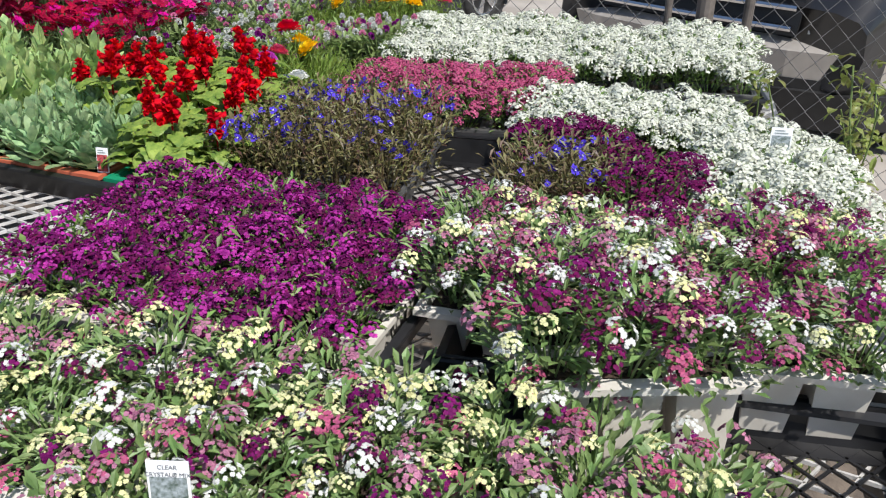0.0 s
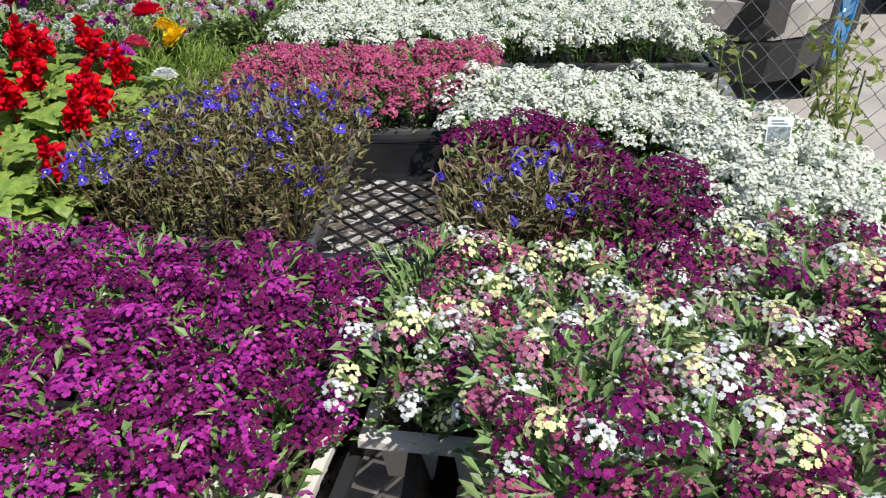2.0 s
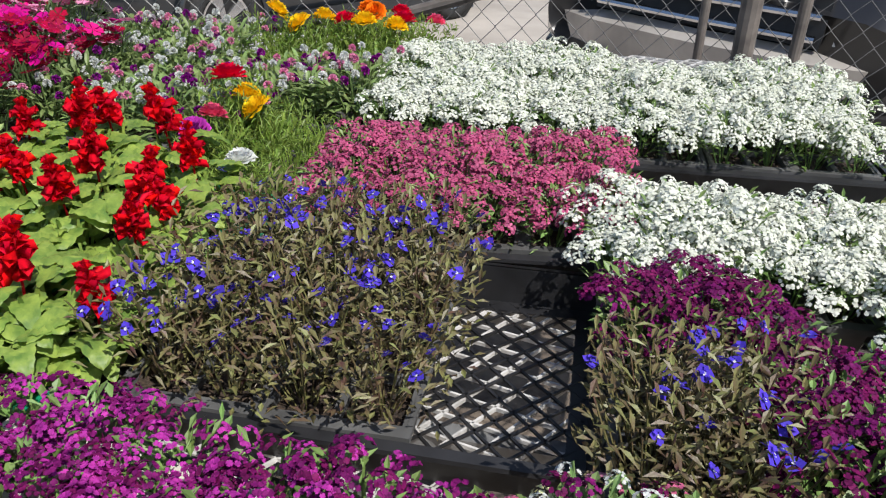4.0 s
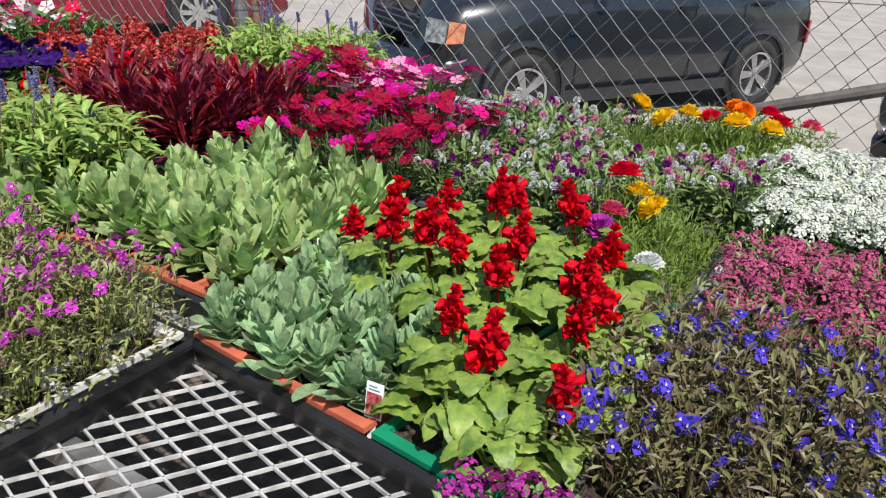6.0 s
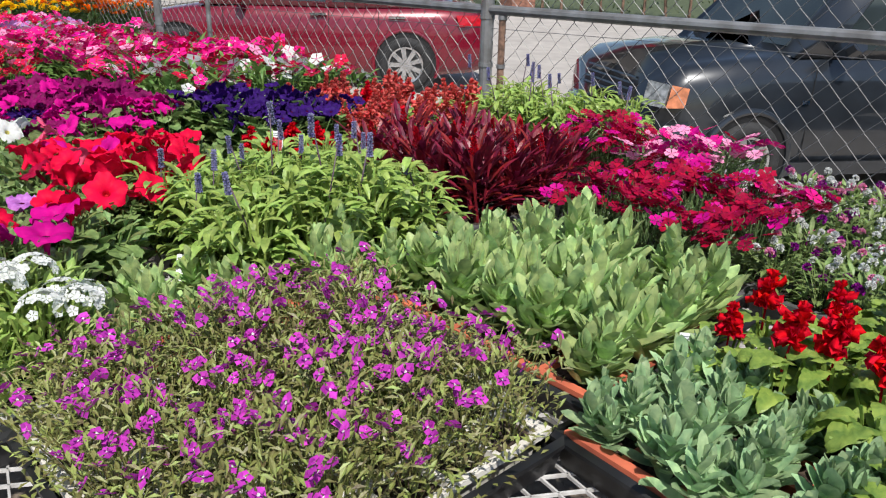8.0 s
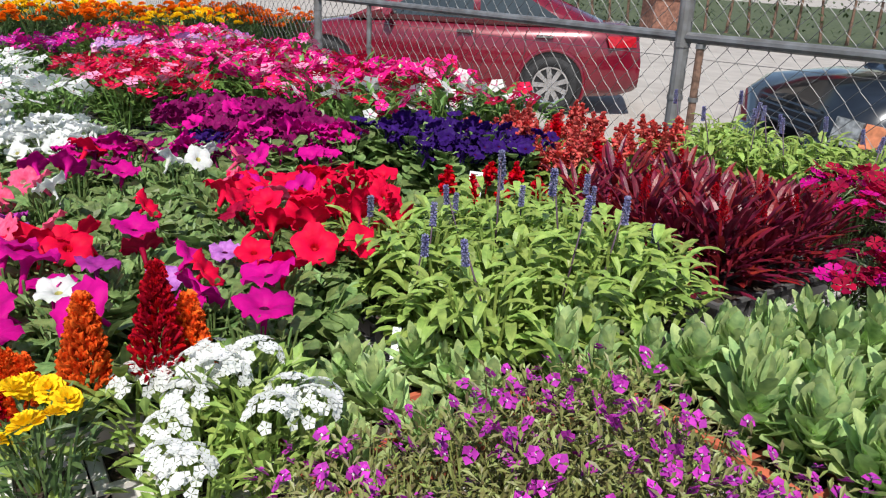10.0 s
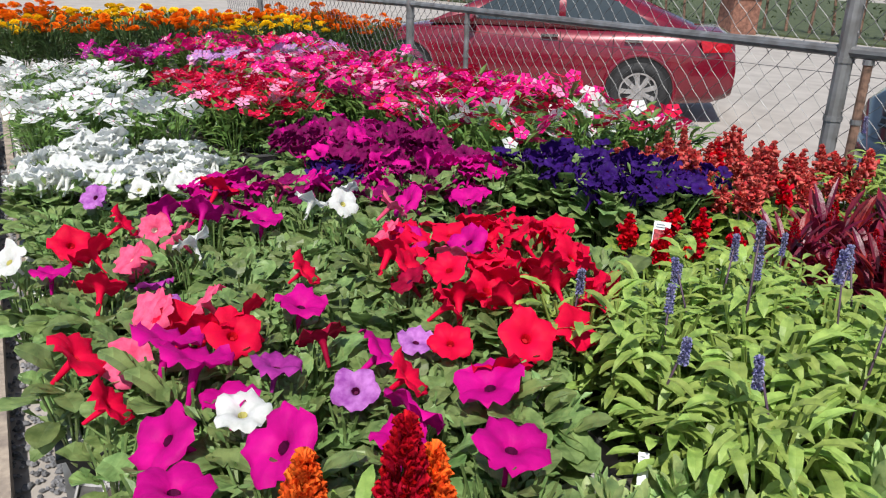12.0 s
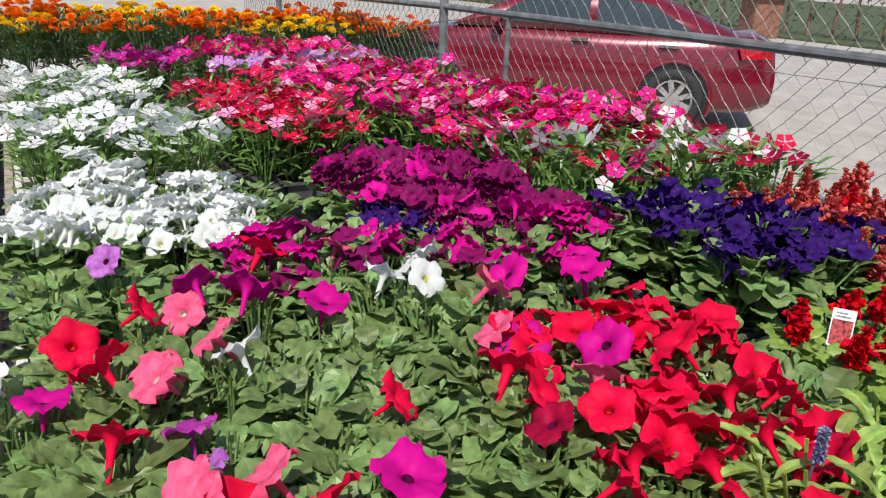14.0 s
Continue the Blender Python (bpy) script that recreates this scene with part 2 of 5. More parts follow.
def leaf(s, rng, p, az, el, length, width, bend=0.6, seg=4, fold=0.25, shape=0.5, slot=0, wave=0.0, crimp=0.0):
    """A folded, arching leaf from p, heading az with elevation el (radians); shape: where it is widest."""
    rows = []
    x = z = 0.0
    ang = el
    side = Vector((-math.sin(az), math.cos(az), 0))
    for i in range(seg + 1):
        t = i / seg
        w = width * 0.5 * (t ** (0.9 * shape + 0.15)) * (1 - t) ** (0.75 * (1 - shape) + 0.15) * 1.7 if 0 < t < 1 else width * 0.04
        c = Vector(p) + Vector((math.cos(az) * x, math.sin(az) * x, z))
        up = Vector((-math.cos(az) * math.sin(ang), -math.sin(az) * math.sin(ang), math.cos(ang)))
        wob = wave * width * (rng.random() - 0.5)
        cr = crimp * width * (1 if i % 2 else -1)
        w *= 1 - 1.2 * crimp * (i % 2)
        rows.append((c + side * w + up * (w * fold + wob + cr), c, c - side * w + up * (w * fold - wob + cr)))
        x += math.cos(ang) * length / seg
        z += math.sin(ang) * length / seg
        ang -= bend / seg
    vs = [tuple(q) for r in rows for q in r]
    fs = []
    for i in range(seg):
        a = 3 * i
        fs += [(a, a + 3, a + 4, a + 1), (a + 1, a + 4, a + 5, a + 2)]
    s.add(vs, fs, slot)


def heart_leaf(s, rng, p, az, el, length, width, bend=1.0, slot=0):
    """A heart-shaped leaf with toothed edge, quilted between its side veins."""
    rows, us = 9, (-1, -.68, -.34, 0, .34, .68, 1)
    side = Vector((-math.sin(az), math.cos(az), 0))
    out = Vector((math.cos(az), math.sin(az), 0))
    vs, x, z, ang = [], 0.0, 0.0, el
    for i in range(rows + 1):
        t = i / rows
        w = width * .5 * min(1.0, t / .16 + .25) ** .6 * max(0.0, 1 - t) ** .62 * 1.12
        up = Vector((-math.cos(az) * math.sin(ang), -math.sin(az) * math.sin(ang), math.cos(ang)))
        fwd = out * math.cos(ang) + Vector((0, 0, math.sin(ang)))
        c = Vector(p) + out * x + Vector((0, 0, z))
        for u in us:
            a = abs(u)
            ww = w * (1 + (.07 if i % 2 else -.03) * (a == 1))
            q = .075 * width * math.cos(6.283 * (4.0 * t - .9 * a)) * (1 if 0 < a < 1 else .3)
            vs.append(tuple(c + side * (ww * u) + fwd * (-.16 * length * a ** 1.6 * (1 - t) ** 4) + up * (.16 * ww * a + q - .05 * width * a ** 3)))
        x += math.cos(ang) * length / rows
        z += math.sin(ang) * length / rows
        ang -= bend / rows
    n = len(us)
    s.add(vs, [(i * n + k, (i + 1) * n + k, (i + 1) * n + k + 1, i * n + k + 1) for i in range(rows) for k in range(n - 1)], slot)


def blade(s, rng, p, az, el, length, width, slot=0):
    """A small leaf of two folded faces."""
    d = Vector((math.cos(az) * math.cos(el), math.sin(az) * math.cos(el), math.sin(el)))
    sd = Vector((-math.sin(az), math.cos(az), 0)) * width * 0.5
    p = Vector(p)
    mid = p + d * length * 0.55 + Vector((0, 0, 0.12 * length))
    tip = p + d * length
    s.add([tuple(p), tuple(mid + sd), tuple(tip), tuple(mid - sd)], [(0, 1, 2), (0, 2, 3)], slot)


def floret(s, p, d, r, roll, slot=0):
    """Four tiny petals: two crossed strips a hair apart, cupped."""
    m = aim(p, d, roll)
    h = r * 0.5
    s.put([(-r, -h, r * .25), (-r, h, r * .25), (0, h, 0), (0, -h, 0), (r, h, r * .25), (r, -h, r * .25)], [(0, 3, 2, 1), (3, 5, 4, 2)], m, slot)
    e = 0.0004
    s.put([(-h, -r, r * .25 + e), (h, -r, r * .25 + e), (h, 0, e), (-h, 0, e), (h, r, r * .25 + e), (-h, r, r * .25 + e)], [(0, 1, 2, 3), (3, 2, 4, 5)], m, slot)


def disc5(s, p, d, r, roll, n=5, gap=0.12, rise=0.2, slot=0, fringe=0.0, rng=None, seg=3):
    """A flat flower of n separate rounded petals."""
    m = aim(p, d, roll)
    vs, fs = [], []
    for k in range(n):
        a0 = 2 * math.pi * k / n
        wid = math.pi / n * (1 - gap)
        base = len(vs)
        vs.append((0, 0, 0))
        for j in range(seg + 1):
            a = a0 + (2 * j / seg - 1) * wid
            inner = 0.62 * r
            vs.append((math.cos(a0 + (2 * j / seg - 1) * wid * 0.8) * inner, math.sin(a0 + (2 * j / seg - 1) * wid * 0.8) * inner, r * rise * 0.5))
            rr = r * (1 - 0.22 * abs(2 * j / seg - 1) ** 2) * (1 + fringe * ((j % 2) - 0.5))
            vs.append((math.cos(a) * rr, math.sin(a) * rr, r * rise * (0.6 + 0.5 * (rng.random() if rng else 0.5))))
        for j in range(seg):
            i = base + 1 + 2 * j
            fs += [(base, i, i + 2), (i, i + 1, i + 3, i + 2)]
    s.put(vs, fs, m, slot)


def trumpet(s, rng, r, slot=0, n=30):
    """A petunia bloom along local z: tube, flared five-lobed limb with ribs and a ruffled edge."""
    prof = [(0.07, -1.2), (0.10, -0.75), (0.13, -0.36), (0.24, -0.12), (0.48, 0.0), (0.74, 0.03), (0.92, 0.02), (1.0, -0.01)]
    ph = rng.random() * 6
    droop = [rng.uniform(-.10, .16) for _ in range(5)]
    last = len(prof) - 1
    vs, fs = [], []
    for i, (a, z) in enumerate(prof):
        e = max(0.0, (i - 3) / (last - 3))
        for k in range(n):
            t = 2 * math.pi * k / n
            lobe = 1 - 0.19 * abs(math.cos(2.5 * t)) ** 3 * e ** 1.5 + .05 * (rng.random() - .5) * e
            rib = .11 * (abs(math.sin(2.5 * t)) - .6) * min(1.0, e * 2)
            edge = (.08 * math.sin(3 * t + ph) + .10 * math.sin(11 * t + 2 * ph) + .20 * (rng.random() - .5)) * e ** 1.5
            q = (t - math.pi / 5) * 5 / (2 * math.pi)
            d0, d1, fr = droop[int(q) % 5], droop[(int(q) + 1) % 5], q - math.floor(q)
            fall = (d0 + (d1 - d0) * fr) * e ** 2
            vs.append((math.cos(t) * a * r * lobe, math.sin(t) * a * r * lobe, (z + rib + edge - fall) * r))
    for i in range(last):
        fs += [(i * n + k, i * n + (k + 1) % n, (i + 1) * n + (k + 1) % n, (i + 1) * n + k) for k in range(n)]
    s.add(vs, fs, slot)


def pompom(s, rng, p, d, r, slot=0, rings=4, flat=0.6):
    """A ruffled double bloom of overlapping short petals."""
    m = aim(p, d, rng.random() * 6)
    for i in range(rings):
        el = 0.15 + 1.3 * i / max(1, rings - 1)
        n = max(4, int(9 * math.cos(el * 0.9)) + 3)
        for k in range(n):
            a = 2 * math.pi * (k + rng.random() * 0.5) / n
            c, sn = math.cos(a), math.sin(a)
            r0, r1 = 0.25 * r * math.cos(el), r * (math.cos(el) * 0.95 + 0.05)
            z1 = r * flat * math.sin(el) + rng.uniform(-.06, .06) * r
            w = r * 0.30
            s.put([(c * r0, sn * r0, 0.1 * r), (c * r1 * .8 - sn * w, sn * r1 * .8 + c * w, z1 + .1 * r), (c * r1, sn * r1, z1), (c * r1 * .8 + sn * w, sn * r1 * .8 - c * w, z1 + .06 * r)], [(0, 1, 2), (0, 2, 3)], m, slot)


def bract(s, rng, p, d, length, w, slot=0):
    """A small tubular floret: a bent three-sided horn with a flared lip."""
    m = aim(p, d, rng.random() * 6)
    q = rng.uniform(-.25, .25) * length
    vs = [(w * .35, 0, 0), (-w * .2, w * .3, 0), (-w * .2, -w * .3, 0), (w * .75, 0, length * .6), (-w * .4, w * .65, length * .6), (-w * .4, -w * .65, length * .6), (w * .6 + q, 0, length), (-w * .5 + q, w * .9, length * .95), (-w * .5 + q, -w * .9, length * .9)]
    fs = [(0, 1, 4, 3), (1, 2, 5, 4), (2, 0, 3, 5), (3, 4, 7, 6), (4, 5, 8, 7), (5, 3, 6, 8)]
    s.put(vs, fs, m, slot)


def dome_dir(rng, lo=0.2):
    z = rng.uniform(lo, 1)
    a = rng.random() * 2 * math.pi
    q = math.sqrt(1 - z * z)
    return Vector((q * math.cos(a), q * math.sin(a), z))


# ---- plants: each builder returns foliage, its materials and the bloom parts ----
def bush_leaves(s, rng, n, rad, h, length, width, elmin=-0.1, elmax=1.2, big=False, low=0.0, **kw):
    for _ in range(n):
        a, q = rng.random() * 6.283, rad * math.sqrt(rng.random())
        z = low + (h - low) * rng.random() ** 0.7
        p = (q * math.cos(a) * 0.8, q * math.sin(a) * 0.8, z)
        az = a + rng.uniform(-.9, .9)
        L = length * rng.uniform(.65, 1.25)
        if big:
            leaf(s, rng, p, az, rng.uniform(elmin, elmax), L, width * rng.uniform(.8, 1.2), **kw)
        else:
            blade(s, rng, p, az, rng.uniform(elmin, elmax), L, width * rng.uniform(.7, 1.3))


def stems(s, rng, n, rad, h, r=0.0013, slot=0):
    for _ in range(n):
        a, q = rng.random() * 6.283, rad * math.sqrt(rng.random())
        tube(s, [(q * .15 * math.cos(a), q * .15 * math.sin(a), -0.012), (q * .6 * math.cos(a), q * .6 * math.sin(a), h * .5), (q * math.cos(a), q * math.sin(a), h)], r, 3, slot, False)


def alyssum(rng, cols, clusters, leaves, h=0.075, rad=0.062, cr=0.012, nf=15, leafmat=None, fl=0.21):
    s = Shape()
    stems(s, rng, 9, rad, h)
    bush_leaves(s, rng, leaves, rad, h, 0.018, 0.0066, -.1, 1.0)
    blooms = {}
    for c in range(clusters):
        a, q = rng.random() * 6.283, rad * 1.05 * math.sqrt((c + rng.random()) / clusters)
        top = Vector((q * math.cos(a), q * math.sin(a), h * (1.05 - 0.35 * (q / rad) ** 2) + rng.uniform(-.008, .010)))
        out = Vector((top.x * 7, top.y * 7, 1)).normalized()
        col = rng.choice(cols)
        b = blooms.setdefault(col, Shape())
        k = cr * rng.uniform(.75, 1.2)
        base = aim(top, out)
        for _ in range(nf):
            d = dome_dir(rng, .15)
            p = base @ (d * k)
            floret(b, p, (base.to_3x3() @ d) + Vector((0, 0, .5)), k * fl, rng.random() * 3)
    return s, leafmat or M_ALY_LEAF, [("flower_mass", b, [PET[c]]) for c, b in blooms.items()]


def lobelia(rng, col, leafmat, nfl, h=0.10, rad=0.062, size=0.95, leaves=330):
    s = Shape()
    stems(s, rng, 16, rad, h, 0.0009)
    for _ in range(leaves):
        a, q = rng.random() * 6.283, rad * math.sqrt(rng.random())
        z = h * rng.random() ** 0.8 * 1.05
        blade(s, rng, (q * math.cos(a), q * math.sin(a), z), a + rng.uniform(-2.5, 2.5), rng.uniform(-.2, 1.15), rng.uniform(.010, .021), .0054)
    b, e = Shape(), Shape()
    for _ in range(nfl):
        a, q = rng.random() * 6.283, rad * 1.1 * math.sqrt(rng.random())
        p = Vector((q * math.cos(a), q * math.sin(a), h * rng.uniform(.85, 1.15)))
        d = Vector((rng.uniform(-.8, .8), rng.uniform(-1.1, .3), rng.uniform(.3, 1)))
        disc5(b, p, d, size * rng.uniform(.0075, .0105), rng.random() * 6, 3, .05, .1, seg=2)
        disc5(b, p + Vector((0, 0, .003)), d + Vector((0, 0, .6)), size * .005, rng.random() * 6, 2, .4, .3, seg=2)
        floret(e, p + d.normalized() * .0014, d, .0016, 0)
    return s, leafmat, [("flower_mass", b, [PET[col]]), ("flower_eye", e, [PET["white"]])]


def petunia(rng, cols, nfl, h=0.10, rad=0.075, fr=0.039, leaves=70):
    s = Shape()
    stems(s, rng, 10, rad, h, 0.002)
    bush_leaves(s, rng, int(leaves * .8), rad, h * .92, 0.050, 0.048, -.15, 1.0, True, bend=.7, seg=6, fold=.16, shape=.48, wave=.10)
    bush_leaves(s, rng, 40, rad, h * 1.05, 0.022, 0.012, .2, 1.3)
    blooms = []
    for _ in range(nfl):
        col = rng.choice(cols)
        a, q = rng.random() * 6.283, rad * 1.0 * math.sqrt(rng.random())
        p = Vector((q * math.cos(a), q * math.sin(a), h * rng.uniform(.98, 1.22)))
        d = Vector((p.x * 6 + rng.uniform(-.5, .7), p.y * 6 + rng.uniform(-1.1, .2), rng.uniform(.7, 1.3)))
        if nfl == 1:
            p, d = Vector((rng.uniform(-.01, .01), rng.uniform(-.01, .01), h + .03)), Vector((rng.uniform(-.8, 1.0), rng.uniform(-1.1, .3), rng.uniform(.6, 1.2)))
            tube(s, [(0, 0, 0), tuple(p * .6), tuple(p - d.normalized() * fr)], .0016, 4)
        b = Shape()
        r = fr * rng.uniform(.8, 1.12)
        t = Shape()
        trumpet(t, rng, r)
        b.put(t.v, t.f, aim(p, d, rng.random() * 6))
        eye = Shape()
        lathe(eye, [(.001 * r, -.46 * r), (.09 * r, -.45 * r), (.115 * r, -.36 * r), (.165 * r, -.22 * r)], aim(p, d), 8)
        ey = dict(white="yeye", salmon="weye", lilac="eye", petred="plumered", hotpink="weye").get(col, "eye")
        blooms.append(("flower", b, [PET[col]], [("throat", eye, [PET[ey]])]))
    return s, M_PET_LEAF, blooms


def vinca(rng, cols, nfl, h=0.11, rad=0.07, fr=0.021, leafmat=None):
    s = Shape()
    stems(s, rng, 8, rad, h, .002)
    bush_leaves(s, rng, 60, rad, h, .046, .017, 0, 1.1, True, bend=.6, seg=3, fold=.3, shape=.55)
    blooms = {}
    eyes = Shape()
    for _ in range(nfl):
        col = rng.choice(cols)
        a, q = rng.random() * 6.283, rad * 1.1 * math.sqrt(rng.random())
        p = Vector((q * math.cos(a), q * math.sin(a), h * rng.uniform(.95, 1.25)))
        d = Vector((rng.uniform(-.5, .6), rng.uniform(-.9, .3), rng.uniform(.5, 1.1)))
        b = blooms.setdefault(col, Shape())
        disc5(b, p, d, fr * rng.uniform(.85, 1.15), rng.random() * 6, 5, .04, .12, rng=rng, seg=2)
        floret(eyes, p + d.normalized() * .0022, d, .003, 0)
    return s, leafmat or M_VINCA_LEAF, [("flower_mass", b, [PET[c]]) for c, b in blooms.items()] + [("flower_eye", eyes, [PET["palepink"]])]


def dianthus(rng, cols, nfl):
    s = Shape()
    stems(s, rng, 16, .065, .13, .0013)
    bush_leaves(s, rng, 150, .065, .115, .034, .006, .1, 1.3)
    blooms = {}
    for _ in range(nfl):
        a, q = rng.random() * 6.283, .072 * math.sqrt(rng.random())
        p = Vector((q * math.cos(a), q * math.sin(a), rng.uniform(.115, .155)))
        d = Vector((rng.uniform(-.6, .6), rng.uniform(-1.2, .1), 1))
        disc5(blooms.setdefault(rng.choice(cols), Shape()), p, d, rng.uniform(.018, .024), rng.random() * 6, 5, .02, .15, 0, .16, rng, 4)
    return s, M_DIAN_LEAF, [("flower_mass", b, [PET[c]]) for c, b in blooms.items()]


def stonecrop(rng, h=0.10, leafmat=None):
    base, shoots = Shape(), []
    tube(base, [(0, 0, -.012), (0, 0, .012)], .004, 5, 0, True)
    for st in range(4):
        s = Shape()
        a0 = rng.random() * 6.28
        bx, by = (rng.uniform(-.036, .036) for _ in range(2))
        hh = h * rng.uniform(.65, 1.15)
        tube(s, [(bx * .3, by * .3, -.008), (bx, by, hh * .9)], .0025, 4, 0, False)
        for w in range(6):
            t = w / 5
            for k in range(3):
                az = a0 + w * 1.1 + k * 2.094 + rng.uniform(-.3, .3)
                leaf(s, rng, (bx, by, hh * (.05 + .72 * t)), az, .5 + .85 * t + rng.uniform(-.3, .25), (.060 if leafmat else .070) * (1 - .32 * t) * rng.uniform(.75, 1.2), .036 * (1 - .28 * t) * rng.uniform(.8, 1.15), rng.uniform(-.45, .25), 7, .36, .42, 0, .07)
        shoots.append(("shoot", s, [leafmat or M_STONE_LEAF]))
    return base, M_STEM, shoots


def salvia(rng, h=0.13, nsp=3, col="red", tall=0.09):
    s = Shape()
    stems(s, rng, 5, .045, h * .75, .0025)
    blooms = []
    for q in range(22 if col == "red" else 16):
        a = rng.random() * 6.283
        r = .050 * math.sqrt(rng.random())
        lf = Shape()
        blooms.append(("leaf", lf, [M_SALV_LEAF]))
        heart_leaf(lf, rng, (r * math.cos(a), r * math.sin(a), h * rng.uniform(.12, .82)), a + rng.uniform(-.6, .6), rng.uniform(-.15, .55), rng.uniform(.032, .060), rng.uniform(.030, .050), rng.uniform(.7, 1.5))
    for n in range(nsp):
        a, q = rng.random() * 6.283, (.012 if n == 0 else .045) * math.sqrt(rng.random())
        b = Shape()
        x, y = q * math.cos(a), q * math.sin(a)
        ht = tall * rng.uniform(.75, 1.15) * (1 if n == 0 else .7)
        lx, ly = rng.uniform(-.015, .015), rng.uniform(-.015, .015)
        tube(b, [(x, y, h * .5), (x + lx * .3, y + ly * .3, h * .8), (x + lx, y + ly, h * .8 + ht)], [.002, .0018, .001], 4, 1)
        tiers = max(5, int(ht / .0085))
        for w in range(tiers):
            t = w / (tiers - 1)
            z = h * .8 + ht * (.12 + .88 * t) + rng.uniform(-.002, .002)
            for k in range(6):
                az = k * 1.047 + w * .52 + rng.uniform(-.2, .2)
                at = (x + lx * t, y + ly * t, z)
                bract(b, rng, at, (math.cos(az), math.sin(az), .25 + 1.4 * t + rng.uniform(-.3, .3)), .018 * (1 - .35 * t) * rng.uniform(.7, 1.2), .0095 * (1 - .3 * t))
                if t < .8 and rng.random() < (.55 if col == "red" else .35):
                    bract(b, rng, at, (math.cos(az), math.sin(az), rng.uniform(-.25, .45)), rng.uniform(.018, .029), .0085)
        blooms.append(("flower_spike", b, [PET[col], M_DARKSTEM if col == "faded" else PET["plumered"]]))
    return s, M_SALV_LEAF, blooms


def blue_salvia(rng, h=0.16, nsp=2):
    s = Shape()
    stems(s, rng, 12, .07, h, .0022)
    for _ in range(150):
        a = rng.random() * 6.283
        q = .078 * math.sqrt(rng.random())
        leaf(s, rng, (q * math.cos(a), q * math.sin(a), h * (.08 + .9 * rng.random())), a + rng.uniform(-1.3, 1.3), rng.uniform(-.1, 1.0), rng.uniform(.034, .064), rng.uniform(.014, .022), 1.2, 4, .3, .45)
    blooms = []
    for _ in range(nsp):
        a, q = rng.random() * 6.283, .06 * math.sqrt(rng.random())
        b = Shape()
        x, y = q * math.cos(a), q * math.sin(a)
        lx, ly = rng.uniform(-.03, .03), rng.uniform(-.03, .03)
        top = h + rng.uniform(.03, .085)
        tube(b, [(x, y, h * .5), (x + lx, y + ly, top)], [.0018, .0012], 4, 1)
        for w in range(9):
            z = top - .032 * (1 - w / 8)
            for k in range(6):
                az = k * 1.047 + w * .5
                rr = .0036 * (1 - .45 * w / 8)
                bract(b, rng, (x + lx + math.cos(az) * rr * .4, y + ly + math.sin(az) * rr * .4, z), (math.cos(az), math.sin(az), .8), .0048, .003)
        blooms.append(("flower_spike", b, [PET["spike"], M_DARKSTEM]))
    return s, M_BSALV_LEAF, blooms


def celosia_leafy(rng, h=0.15):
    s = Shape()
    stems(s, rng, 4, .04, h, .003)
    for _ in range(90):
        a = rng.random() * 6.283
        q = .055 * math.sqrt(rng.random())
        t = rng.random()
        leaf(s, rng, (q * math.cos(a), q * math.sin(a), h * (.1 + .8 * t)), a + rng.uniform(-.6, .6), .25 + .9 * t, rng.uniform(.05, .085), rng.uniform(.014, .022), .5, 4, .35, .4)
    b = Shape()
    plume(b, rng, (0, 0, h * .9), .045, .012)
    return s, M_CELO_LEAF, [("plume", b, [PET["plumered"]])]


def plume(b, rng, p, ht, r, n=150):
    for _ in range(n):
        t = rng.random()
        a = rng.random() * 6.283
        rr = r * (1 - t) ** .8 * rng.uniform(.5, 1)
        q = (p[0] + rr * math.cos(a), p[1] + rr * math.sin(a), p[2] + ht * t)
        bract(b, rng, q, (math.cos(a) * .8, math.sin(a) * .8, 1.0), r * .42, r * .13)


def plumes(rng):
    s = Shape()
    stems(s, rng, 3, .03, .11, .0025)
    bush_leaves(s, rng, 30, .05, .11, .055, .018, .1, 1.0, True, bend=.6, seg=4, shape=.45)
    out = []
    for k, col in enumerate(("flame", "plumered", "flame")):
        b = Shape()
        plume(b, rng, (rng.uniform(-.05, .05), rng.uniform(-.05, .05), rng.uniform(.08, .11)), rng.uniform(.075, .11), .027, 420)
        out.append(("plume", b, [PET[col]]))
    return s, M_BSALV_LEAF, out


def portulaca(rng, cols, nfl):
    s = Shape()
    stems(s, rng, 14, .06, .06, .002)
    for _ in range(190):
        a, q = rng.random() * 6.283, .065 * math.sqrt(rng.random())
        blade(s, rng, (q * math.cos(a), q * math.sin(a), .08 * rng.random()), rng.random() * 6.28, rng.uniform(0, 1.4), rng.uniform(.016, .028), .0028)
    out = []
    for _ in range(nfl):
        a, q = rng.random() * 6.283, .055 * math.sqrt(rng.random())
        b = Shape()
        if nfl == 1:
            q = .006
        pompom(b, rng, (q * math.cos(a), q * math.sin(a), rng.uniform(.080, .095)), (rng.uniform(-.4, .4), rng.uniform(-.8, .2), 1), rng.uniform(.026, .031), rings=6, flat=.75)
        out.append(("flower", b, [PET[rng.choice(cols)]]))
    return s, M_PORT_LEAF, out


